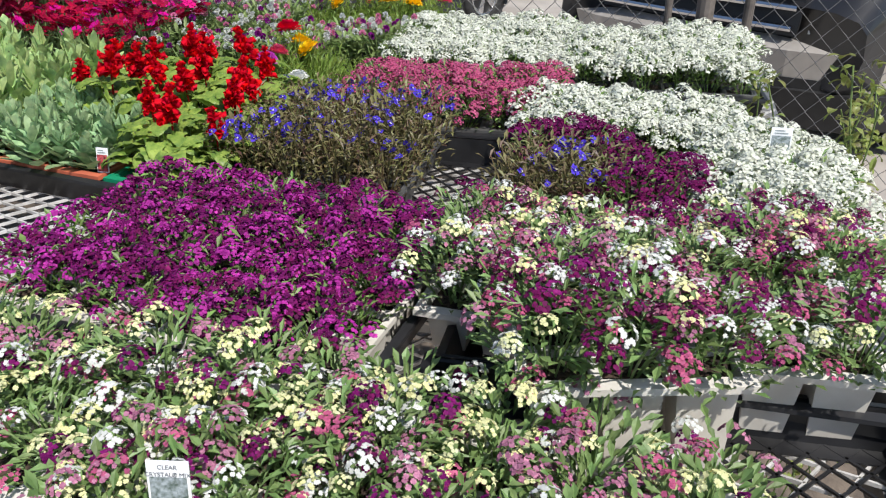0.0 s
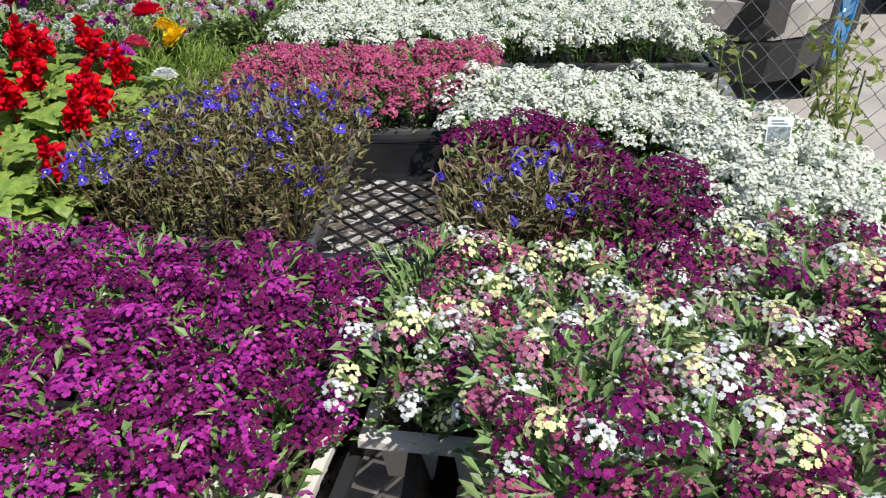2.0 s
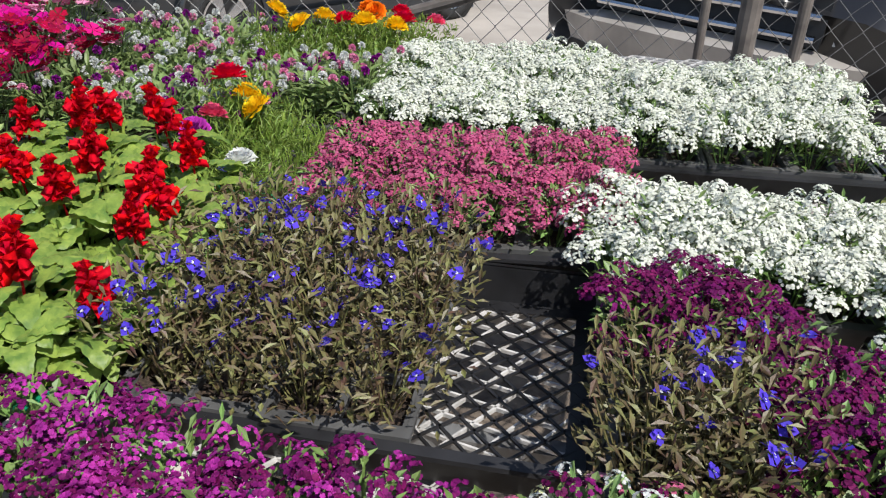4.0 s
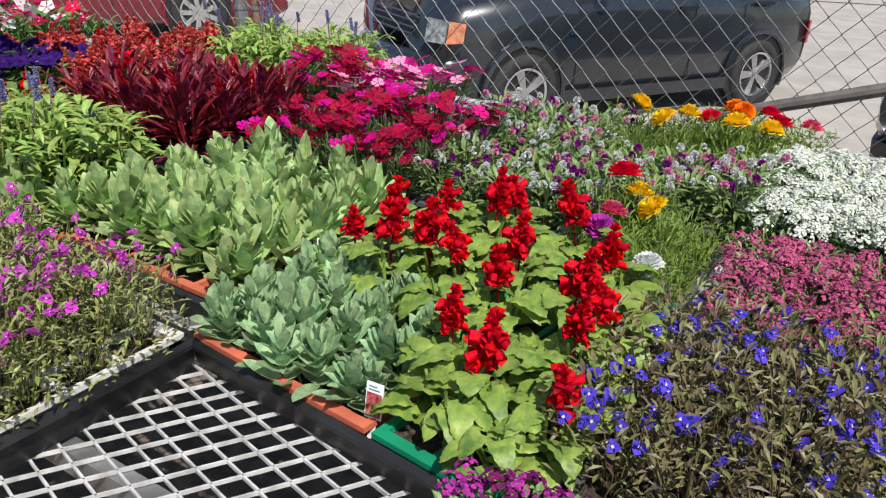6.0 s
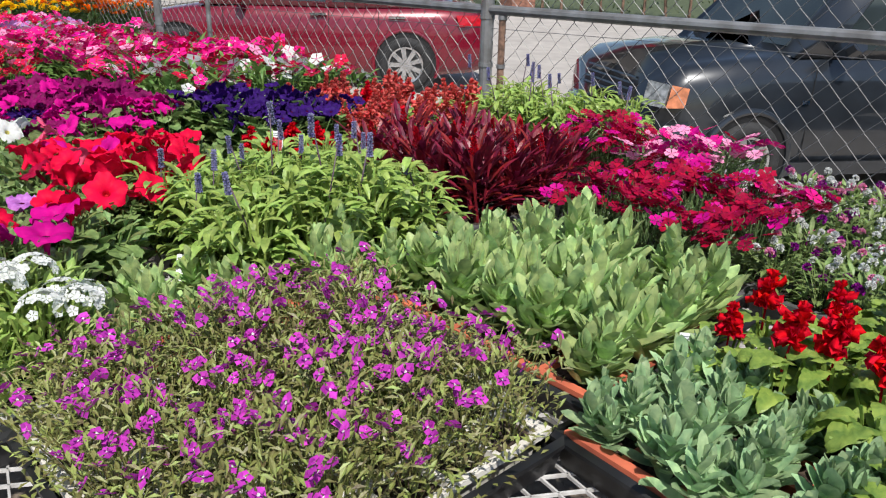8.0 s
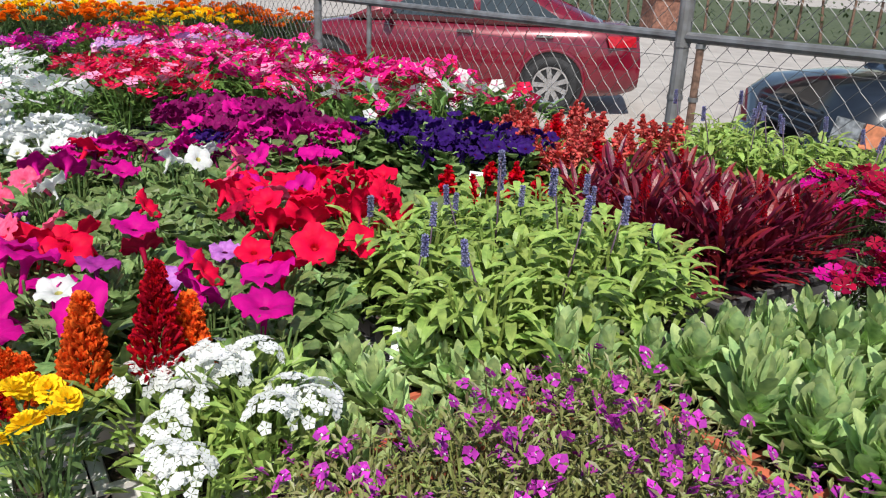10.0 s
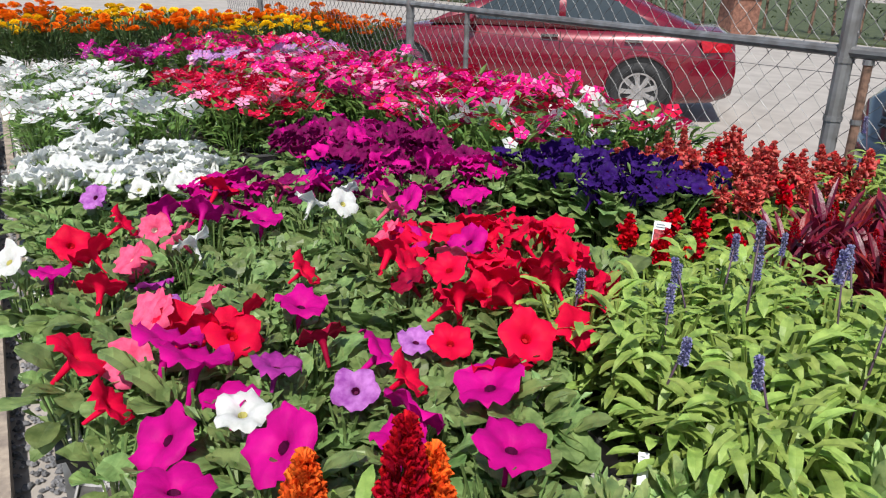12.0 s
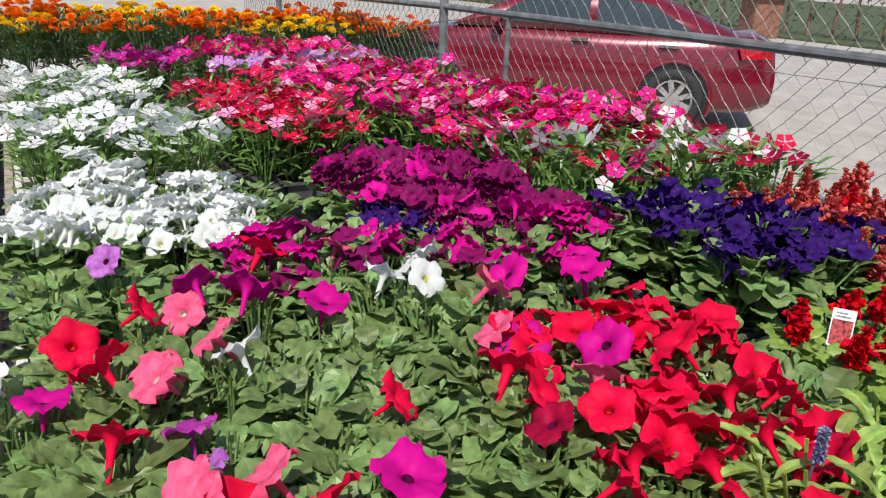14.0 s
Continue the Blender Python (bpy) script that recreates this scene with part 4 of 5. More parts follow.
# alyssum and candytuft
tray("mix", .07, 1.10, -13, .52, .27, 6, 4, "white")
tray("mix", -.42, 1.225, -10, .46, .20, 6, 2, "white")
flat_tray(.30, 1.19, -4, .52, .31)
tray("purple", -.245, 1.53, -13, .52, .35, 6, 5, "white", True)
flat_tray(.33, 1.50, -6, .50, .33)
tray("mixr", .255, 1.32, 5, .22, .18, 3, 3, "white", False, 1.0, "", .075, (0, -3))
tray("mixr", .455, 1.405, -4, .15, .20, 2, 3, "white", False, 1.0, "", .05, (2, 0))
tray("mixr", .145, 1.515, -10, .21, .22, 3, 3, "white", False, 1.0, "", .020)
tray("mixr", .355, 1.545, -6, .17, .15, 3, 2, "white", False, 1.0, "", .020)
tray("mixr", .51, 1.575, -6, .11, .12, 2, 2, "white", False, 1.0, "", .02)
flat_tray(-.125, 1.955, -7, .53, .36)
tray("lob", -.205, 1.96, -7, .32, .33, 4, 4, "black", False, 1.06)
tray("pink", -.025, 2.325, -2, .47, .32, 6, 4, "black", True)
tray("lobr", .195, 1.76, -7, .15, .20, 2, 3, "black", False, 1.1)
tray("plum", .345, 1.755, -6, .14, .21, 2, 3)
tray("plum", .235, 1.945, -6, .17, .11, 3, 2)
tray("white", .345, 2.115, -5, .40, .20, 6, 3)
tray("white", .535, 1.83, -8, .19, .35, 3, 5)
tray("white", .0, 2.80, -4, .46, .50, 6, 6, "black")
tray("white", .475, 2.705, -5, .44, .41, 6, 5, "black", True)


def spots(kind, z, places, scale=1.0):
    """Single plants at given places."""
    rr = random.Random(kind)
    for x, y in places:
        plant(kind, x, y, z, rr, scale)


# stonecrop and scarlet salvia
flat_tray(-.664, 1.975, -15, .55, .29)
tray("stoneb", -.755, 1.998, -15, .34, .26, 4, 4, "orange", False, .84)
tray(None, -.495, 1.93, -15, .17, .26, 2, 2, "green")
tray(None, -.59, 2.235, -15, .46, .24, 4, 2, "green")
spots("salvia", RIM - .008, ((-.415, 1.86), (-.425, 2.01), (-.39, 2.06), (-.415, 2.20), (-.50, 1.895), (-.55, 2.08), (-.555, 2.19), (-.635, 2.36), (-.66, 2.30),
                             (-.69, 2.165), (-.73, 2.29), (-.75, 2.12), (-.835, 2.16), (-.50, 2.30), (-.57, 1.97), (-.63, 2.13), (-.80, 2.26), (-.46, 2.11)), .98)
spots("salvialeaf", RIM - .008, ((-.535, 1.86), (-.455, 1.825), (-.56, 1.93), (-.41, 1.94), (-.62, 2.06), (-.70, 2.22), (-.48, 1.97)), .95)
tray("stone", -1.16, 2.26, -12, .48, .42, 5, 5, "orange", True, 1.08)
tray("stone", -1.50, 2.06, -12, .14, .22, 2, 2, "orange", False, 1.0)
tray("gomph", -.64, 2.70, -8, .50, .40, 6, 4, "black", False, .9)
tray("gomph", -.80, 3.06, -8, .40, .26, 4, 3, "black", False, .95)
tray("portleaf", -.38, 3.07, -5, .44, .28, 5, 4, "black", False, .85)
tray("portleaf", -.395, 2.43, -8, .18, .28, 3, 4, "black", False, .75)
tray("gomph", -.32, 2.76, -8, .16, .26, 2, 3, "black", False, .9)
spots("porty", RIM + .004, ((-.475, 3.09), (-.435, 3.10), (-.56, 3.10), (-.32, 3.04), (-.25, 3.02)), 1.15)
spots("porto", RIM + .008, ((-.345, 3.17), (-.31, 3.16)), 1.1)
spots("portr", RIM + .008, ((-.218, 3.07), (-.25, 3.20), (-.40, 3.13)), 1.1)
spots("ports", RIM + .004, ((-.165, 3.13), (-.475, 2.39)), .95)
spots("portr", RIM + .022, ((-.46, 2.51),), 1.1)
spots("porty", RIM + .008, ((-.395, 2.46), (-.44, 2.49)), 1.0)
spots("portm", RIM + .004, ((-.485, 2.33),), .95)
spots("portw", RIM - .004, ((-.385, 2.28),), .85)
tray(lambda u, v, r: "dianp" if v > .7 and u > .4 else "dian", -1.10, 2.74, -10, .46, .44, 5, 5, "black", False, .88)
tray(lambda u, v, r: "dian" if u < .5 else "dianp", -1.36, 3.16, -10, .50, .30, 5, 3, "black", False, 1.0)
tray("lobm", -1.235, 1.69, -10, .46, .50, 6, 6, "white", True)
tray("stone", -1.62, 1.77, -10, .24, .30, 3, 3, "orange", False, .8)
tray("bsal", -1.755, 2.19, -10, .44, .52, 4, 4, "black", False, 1.12)
flat_tray(-1.66, 1.46, -10, .30, .30)
tray("verb", -1.61, 1.52, -10, .15, .16, 2, 2, "white", False, 1.1)
tray("plume", -1.755, 1.465, -10, .10, .08, 1, 1, "white", False, 1.15)
tray("plume", -1.775, 1.37, -10, .10, .08, 1, 1, "white", False, 1.0)
tray("mariy", -1.68, 1.355, -10, .08, .08, 1, 1, "white", False, .7)
tray("petleaf", -1.74, 1.61, -10, .10, .16, 1, 2, "white")
# petunias
tray("petleaf", -2.03, 1.71, -10, .42, .34, 4, 3, "white")
tray("petleaf", -2.03, 1.465, -10, .36, .15, 3, 2, "white", False, .85)
tray("petleaf", -2.42, 1.68, -10, .42, .60, 4, 5, "white", True)
tray(lambda u, v, r: "petred" if r.random() < .7 else "petleaf", -2.24, 2.12, -10, .36, .34, 3, 3, "white")
tray(lambda u, v, r: "petleaf" if v < .55 else "petmag", -2.90, 1.755, -10, .26, .66, 2, 6, "white")
ZP = RIM - .008
spots("onepetred", ZP, ((-2.69, 1.47), (-2.59, 1.48), (-2.21, 1.49), (-2.16, 1.55), (-2.26, 1.35), (-2.11, 1.36), (-1.94, 1.67), (-1.89, 1.76), (-2.08, 1.83), (-2.08, 1.95), (-2.26, 1.89),
                        (-2.22, 2.12), (-1.93, 1.86), (-2.03, 2.02), (-2.01, 2.11), (-2.16, 1.98), (-2.03, 1.93), (-1.99, 1.79)))
spots("onesalmon", ZP, ((-2.52, 1.51), (-2.59, 1.60), (-2.23, 1.43), (-2.21, 1.96), (-2.83, 1.95), (-2.52, 2.02)))
spots("onemagenta", ZP, ((-2.58, 1.38), (-2.81, 1.68), (-2.62, 1.80), (-2.07, 1.45), (-2.01, 1.49), (-1.87, 1.46), (-1.84, 1.56), (-1.86, 1.63), (-1.98, 1.38), (-1.90, 1.36), (-1.74, 1.65),
                         (-2.01, 1.68), (-1.85, 1.73), (-2.35, 1.97), (-2.30, 2.05), (-2.48, 2.21), (-2.54, 2.10), (-2.72, 1.73)))
spots("onewhite", ZP, ((-2.63, 1.36), (-1.97, 1.48), (-2.54, 1.62), (-2.72, 2.04), (-2.66, 1.93), (-2.60, 1.98), (-2.68, 2.0)))
spots("onepetred", ZP, ((-1.92, 1.96), (-1.96, 2.05), (-2.12, 2.06), (-2.11, 2.17), (-2.30, 2.16), (-2.18, 2.22), (-2.33, 1.74), (-2.44, 1.44), (-2.74, 1.56), (-2.85, 1.80)))
spots("onesalmon", ZP, ((-2.30, 1.47), (-2.40, 1.93), (-2.76, 1.64)))
spots("onemagenta", ZP, ((-2.90, 1.78), (-2.96, 1.92), (-2.20, 1.66), (-2.14, 1.44)))
spots("onepetred", ZP, ((-2.25, 1.51), (-2.20, 1.58), (-2.10, 1.85), (-2.08, 1.94), (-1.99, 1.90), (-2.03, 2.10), (-2.18, 2.05), (-2.08, 2.01), (-2.08, 2.14), (-2.29, 1.88)))
spots("onesalmon", ZP, ((-2.27, 1.47), (-2.28, 1.53), (-2.59, 1.55)))
spots("onecrimson", ZP, ((-2.77, 1.75), (-2.09, 1.62), (-2.17, 1.83)))
spots("onelilac", ZP, ((-2.97, 1.59), (-2.03, 1.75), (-1.97, 1.61), (-2.34, 1.50)))
spots("oneviolet", ZP, ((-2.06, 1.55), (-2.39, 1.53)))
tray(lambda u, v, r: "petwhite" if v < .9 else "petleaf", -3.31, 1.79, -10, .46, .58, 4, 5, "white", True)
tray(lambda u, v, r: "petmag" if u > .72 else ("petind" if v < .25 and u > .4 else "petplum"), -3.02, 2.37, -10, .80, .44, 8, 4)
tray("petind", -2.52, 2.76, -10, .42, .42, 4, 4, "black", True, 1.2)
tray("salvia", -2.13, 2.52, -10, .22, .30, 2, 3, "green")
tray(lambda u, v, r: "salvia" if r.random() < .2 else "faded", -2.36, 3.14, -10, .54, .56, 5, 5, "black", False, 1.02)
tray("celo", -1.72, 2.78, -10, .50, .44, 5, 4, "black", False, 1.0)
tray("bsal", -1.85, 3.42, -8, .62, .44, 4, 3, "black", False, 1.15)
# vinca and marigolds
tray("vwhite", -4.75, 1.985, -8, 1.90, .54, 15, 4, "white", False, 1.15)
tray("vred", -4.30, 2.48, -8, 1.10, .40, 9, 4, "black", False, 1.3)
tray(lambda u, v, r: "vrose" if u < .6 else "vrose2", -3.40, 3.12, -9, 1.30, .84, 10, 6, "black", False, 1.55)
tray("vrose", -4.62, 3.16, -9, .98, .86, 7, 6, "black", False, 1.6)
tray("vlav", -5.36, 3.20, -8, .40, .90, 3, 6, "black", False, 1.5)
tray("vmag", -5.95, 2.55, -8, .50, .40, 4, 3, "black", False, 1.4)
tray("vrose", -5.95, 3.35, -8, .60, 1.0, 5, 7, "black", False, 1.6)
# marigolds stand on a farther bench, set across
MB = pose(-7.9, 3.1, 0, 0, 0, -8.5)
bench("plant_bench", MB @ Matrix.Translation((-1.0, -1.9, 0)), 1.9, 4.2, 1.8, "steel bench crowded with marigolds")
rng = random.Random(77)
for i in range(8):
    for j in range(17):
        p = MB @ Vector((-.92 + i * .24 + rng.uniform(-.03, .03), -1.75 + j * .24 + rng.uniform(-.03, .03), TOP + .002))
        band = noise.noise(Vector((p.x * 1.1, p.y * 1.1, 3.3)))
        plant("mari" if band > .08 else "mariy", p.x, p.y, p.z, rng, 1.8, "marigolds on the far bench")


# ---- plant tags ----
def tag(x, y, z, yaw, w, h, face, label, lines=(), lean=12):
    """A plastic stick tag pushed into a pack: blade, picture, print."""
    s = Shape()
    t = .0006
    box(s, -w / 2, -t, 0, w / 2, t, h)
    box(s, -w * .22, -t, -.05, w * .22, t, 0)
    ob = thing("plant_tag", s, M_TAG, label, "tag", "plant tags", "", pose(x, y, z, -lean, 0, yaw))
    s = Shape()
    s.add([(-w * .44, -t - .0004, h * .05), (w * .44, -t - .0004, h * .05), (w * .44, -t - .0004, h * .72), (-w * .44, -t - .0004, h * .72)], [(0, 1, 2, 3)])
    part("picture", s, face, ob)
    for k, (txt, size) in enumerate(lines):
        cu = bpy.data.curves.new("print", "FONT")
        cu.body, cu.size, cu.align_x, cu.extrude = txt, size, "CENTER", .0001
        tmp = new("print", cu)
        me = bpy.data.meshes.new_from_object(tmp.evaluated_get(bpy.context.evaluated_depsgraph_get()))
        bpy.data.objects.remove(tmp)
        me.materials.append(M_TAGINK)
        o = part("print", me, None, ob, "small dark print")
        o.matrix_local = pose(0, -t - .0006, h * (.86 - .13 * k), 90, 0, 0)
    if not lines:
        for k in range(2):
            s = Shape()
            box(s, -w * .34, -t - .0008, h * (.79 + .09 * k), w * (.30 - .16 * k), -t - .0004, h * (.82 + .09 * k))
            part("print_bar", s, M_TAGGREY, ob)
    return ob


tag(-.10, 1.045, .945, 4, .033, .048, M_TAGGREY, "white plastic tag with a small picture in candytuft", (("CLEAR", .0052), ("CRYSTAL\u00ae MIX", .0052)))
tag(.549, 1.865, .958, -8, .032, .046, M_TAGGREY, "white plastic tag standing in white alyssum")
tag(-.625, 1.845, .885, -5, .024, .046, M_TAGRED, "small white tag with a red picture beside stonecrop")
tag(-.885, 2.15, .905, 25, .024, .046, M_TAGRED, "small white tag with a red picture between plants")
tag(-2.146, 2.464, .972, 25, .034, .062, M_TAGRED, "upright tag with a picture in a green pack")
tag(.40, 1.37, .885, 60, .014, .06, M_TAG, "narrow white stick tag at the pack rim")

tag(-1.72, 1.86, .90, 40, .013, .055, M_TAG, "narrow white stick tag leaning at the salvia", (), 35)

# ---- chain-link fence ----
F0, F1 = Vector((1.9, 3.455, 0)), Vector((-10.5, 5.12, 0))
FD = (F1 - F0).normalized()
FN = Vector((-FD.y, FD.x, 0))


def on_fence(d, z, off=0.0):
    """d metres along the fence from its near end."""
    p = F0 + FD * d + FN * off
    return (p.x, p.y, z)


fence = tagged(new("chain_link_fence"), "grey galvanised chain-link fence with pipe rails", "fence")
s = Shape()
L = (F1 - F0).length
pitch = .044
for k in range(int(L / pitch)):
    d0 = k * pitch
    prev = None
    for j in range(0, 42):
        z = .12 + j * .046
        d = d0 + (pitch * 1.03 if (j + k) % 2 else -pitch * .03) + .004 * noise.noise(Vector((k * .13, j * .2, 0)))
        p = Vector(on_fence(d * 1.0, z, .004 if j % 2 else -.004))
        q = .0019
        ring = [tuple(p + FD * q), tuple(p + FN * q), tuple(p - FD * q), tuple(p - FN * q)]
        if prev:
            s.add(prev + ring, [(0, 1, 5, 4), (1, 2, 6, 5), (2, 3, 7, 6), (3, 0, 4, 7)])
        prev = ring
part("wire_mesh", s, M_WIRE, fence, "woven diamond wire")


def d_of(x):
    return (x - F0.x) / FD.x


P1, Q1 = d_of(-2.54), d_of(-5.8)
for d, r, mt, z in ((P1, .030, M_PIPE, 2.0), (Q1, .030, M_PIPE, 2.0), (P1 - .09, .016, M_RUST, 1.27), (d_of(-5.05), .016, M_PIPE, 1.36), (d_of(.75), .032, M_GATE, 2.0), (d_of(.62), .014, M_GATE, 2.0), (d_of(.90), .018, M_GATE, 2.0), (d_of(-9.2), .03, M_PIPE, 2.0)):
    s = Shape()
    tube(s, [on_fence(d, gz(on_fence(d, 0)[0])), on_fence(d, z)], r, 12)
    post = part("post", s, mt, fence)
    for zz in (1.05, 1.26):
        s = Shape()
        tube(s, [on_fence(d, zz), on_fence(d, zz + .018)], r + .004, 12)
        part("band", s, M_PIPE, post)
for a, b, za, zb in ((P1 + .0, Q1, 1.30, 1.355), (d_of(.75) + .9, P1, 1.275, 1.30), (Q1, L, 1.355, 1.37)):
    s = Shape()
    tube(s, [on_fence(a, za), on_fence(b, zb)], .021, 10)
    part("top_rail", s, M_PIPE, fence)
s = Shape()
tube(s, [on_fence(d_of(-.45), .84), on_fence(d_of(.75), 1.21)], .020, 10)
part("diagonal_brace", s, M_GATE, fence)
s = Shape()
for z in (1.22, 1.62):
    tube(s, [on_fence(0, z), on_fence(L, z)], .0016, 4)
part("tension_wire", s, M_WIRE, fence)
# chain round the gate post
chain = Shape()
for k in range(9):
    a = k * .8
    c = Vector(on_fence(d_of(.75) - .035 + .01 * k - .06, 1.02 - .004 * k, -.045))
    pts = [c + Vector((.012 * math.cos(t), .004 * math.sin(t) * (k % 2), .008 * math.sin(t))) for t in [i * .785 for i in range(9)]]
    tube(chain, pts, .003, 5)
thing("chain", chain, M_PIPE, "steel chain hanging on the gate post", "chain")
# notice board on the fence
s = Shape()
sd0 = P1 - .30
s.add([on_fence(sd0, 1.47, -.02), on_fence(sd0 - .55, 1.46, -.02), on_fence(sd0 - .55, 1.85, -.02), on_fence(sd0, 1.85, -.02), on_fence(sd0, 1.47, -.017), on_fence(sd0 - .55, 1.46, -.017), on_fence(sd0 - .55, 1.85, -.017), on_fence(sd0, 1.85, -.017)],
      [(0, 1, 2, 3), (7, 6, 5, 4), (0, 4, 5, 1), (2, 6, 7, 3), (1, 5, 6, 2), (3, 7, 4, 0)])
sign = thing("banner_sign", s, M_TAG, "white printed banner tied to the fence", "sign")
rng = random.Random(4)
for k in range(9):
    s = Shape()
    d, z, w = sd0 - .04 - .055 * k, 1.475, .025
    s.add([on_fence(d, z, -.022), on_fence(d - w, z, -.022), on_fence(d - w, z + rng.uniform(.02, .05), -.022), on_fence(d, z + rng.uniform(.01, .05), -.022)], [(0, 1, 2, 3)])
    part("print_patch", s, PET["yellow"] if k % 2 else M_GPACK, sign)
for k in range(2):
    s = Shape()
    s.add([on_fence(sd0 - .10, 1.55 + .04 * k, -.022), on_fence(sd0 - .50, 1.55 + .04 * k, -.022), on_fence(sd0 - .50, 1.562 + .04 * k, -.022), on_fence(sd0 - .10, 1.562 + .04 * k, -.022)], [(0, 1, 2, 3)])
    part("print_bar", s, M_TAGINK, sign)

# ---- climbing vine beside the gate ----
rng = random.Random(21)
vine = tagged(new("vine"), "straggly green and yellowing vine by the fence", "vine")
for k in range(10):
    s, lf = Shape(), Shape()
    x0, y0 = .77 + rng.uniform(-.05, .12), 2.14 + rng.uniform(-.3, .2)
    pts, p = [], Vector((x0, y0, gz(x0)))
    top = rng.uniform(.86, 1.06)
    for i in range(14):
        pts.append(tuple(p))
        p = p + Vector((rng.uniform(-.035, .03), rng.uniform(-.03, .04), (top - gz(x0)) / 13))
    tube(s, pts, .0018, 5)
    st = part("stem", s, M_STEM, vine)
    for i in range(4, 14):
        for _ in range(9):
            a = rng.random() * 6.283
            leaf(lf, rng, tuple(Vector(pts[i]) + Vector((rng.uniform(-.03, .03), rng.uniform(-.03, .03), rng.uniform(-.03, .03)))), a, rng.uniform(-.9, .5), rng.uniform(.016, .036), rng.uniform(.012, .026), .9, 4, .25, .35, 0, .2)
    part("leaves", lf, M_VINE_LEAF, st)

# ---- vehicles ----
M_TYRE = mat("tyre rubber", (0.022, 0.022, 0.023), 0.8, 0, 0.2, 30, 0.2)
M_RIM = mat("polished alloy", (0.62, 0.62, 0.63), 0.25, 0.9, 0.1, 20)
M_BLUERIM = mat("blue anodised alloy", (0.02, 0.24, 0.55), 0.3, 0.5, 0.15, 20)
M_TRIM = mat("black trim", (0.012, 0.012, 0.013), 0.5, 0, 0.2, 20)
M_CHROME = mat("chrome", (0.6, 0.6, 0.62), 0.15, 1.0, 0.05, 20)
M_LAMPGLASS = mat("clear headlamp", (0.40, 0.40, 0.39), 0.10, 0.4, 0.3, 25)
M_AMBER = mat("amber lens", (0.55, 0.20, 0.10), 0.2, 0, 0.2, 20)
M_REDLENS = mat("red lens", (0.45, 0.01, 0.02), 0.2)
M_GLASS = mat("dark tinted window", (0.03, 0.04, 0.042), 0.06, 0, 0.15, 2, spec=0.9)
M_XB = mat("blue-black car paint", (0.018, 0.022, 0.028), 0.28, 0.2, 0.12, 6, coat=0.8)
M_REDCAR = mat("red car paint", (0.17, 0.004, 0.018), 0.25, 0.15, 0.08, 6, coat=0.9)
M_SILVER = mat("dusty silver paint", (0.42, 0.39, 0.36), 0.4, 0.3, 0.1, 6)
M_TRUCK = mat("black truck paint", (0.015, 0.015, 0.017), 0.3, 0.1, 0.1, 6, coat=0.6)


def wheel(parent, x, y, r, rim_mat, spokes):
    """A tyre with a spoked rim, its axle along the car's y; the outer face away from the middle."""
    sg = 1 if y > 0 else -1
    m = pose(x, y, r) @ pose(0, 0, 0, -90 * sg, 0, 0)
    s = Shape()
    lathe(s, [(r * .66, -.09), (r * .9, -.10), (r, -.07), (r, .07), (r * .9, .10), (r * .70, .10), (r * .66, .08), (r * .66, -.09)], m, 32)
    w = part("wheel", s.mesh("wheel", M_TYRE, True), None, parent, "black rubber tyre")
    s = Shape()
    lathe(s, [(r * .67, .07), (r * .66, .095), (r * .60, .09), (r * .58, .02)], m, 32)
    lathe(s, [(.001, .085), (r * .10, .085), (r * .13, .06)], m, 12)
    for k in range(spokes):
        a = 2 * math.pi * k / spokes
        c, q = math.cos(a), math.sin(a)
        w0, w1 = r * .07, r * (.13 if spokes < 7 else .09)
        s.put([(c * r * .08 - q * w0, q * r * .08 + c * w0, .08), (c * r * .08 + q * w0, q * r * .08 - c * w0, .08), (c * r * .62 + q * w1, q * r * .62 - c * w1, .085), (c * r * .62 - q * w1, q * r * .62 + c * w1, .085),
               (c * r * .08 - q * w0, q * r * .08 + c * w0, .05), (c * r * .08 + q * w0, q * r * .08 - c * w0, .05), (c * r * .62 + q * w1, q * r * .62 - c * w1, .05), (c * r * .62 - q * w1, q * r * .62 + c * w1, .05)],
              [(0, 1, 2, 3), (1, 5, 6, 2), (0, 3, 7, 4)], m)
    part("rim", s, rim_mat, w, "spoked alloy rim")
    s = Shape()
    lathe(s, [(.001, .02), (r * .6, .02)], m, 24)
    part("brake_disc", s, M_TRIM, w)


def loft(secs, close=True):
    """A skin through cross sections of equal point counts, mirrored to a full body."""
    s = Shape()
    n = len(secs[0][1])
    vs = []
    for x, sec in secs:
        vs += [(x, y, z) for y, z in sec] + [(x, -y, z) for y, z in reversed(sec)]
    w = 2 * n
    fs = [(i * w + k, i * w + k + 1, (i + 1) * w + k + 1, (i + 1) * w + k) for i in range(len(secs) - 1) for k in range(w - 1)]
    fs += [(i * w + w - 1, i * w, (i + 1) * w, (i + 1) * w + w - 1) for i in range(len(secs) - 1)]
    if close:
        fs += [tuple(range(w)), tuple(range((len(secs) - 1) * w, len(secs) * w))[::-1]]
    s.add(vs, fs)
    return s


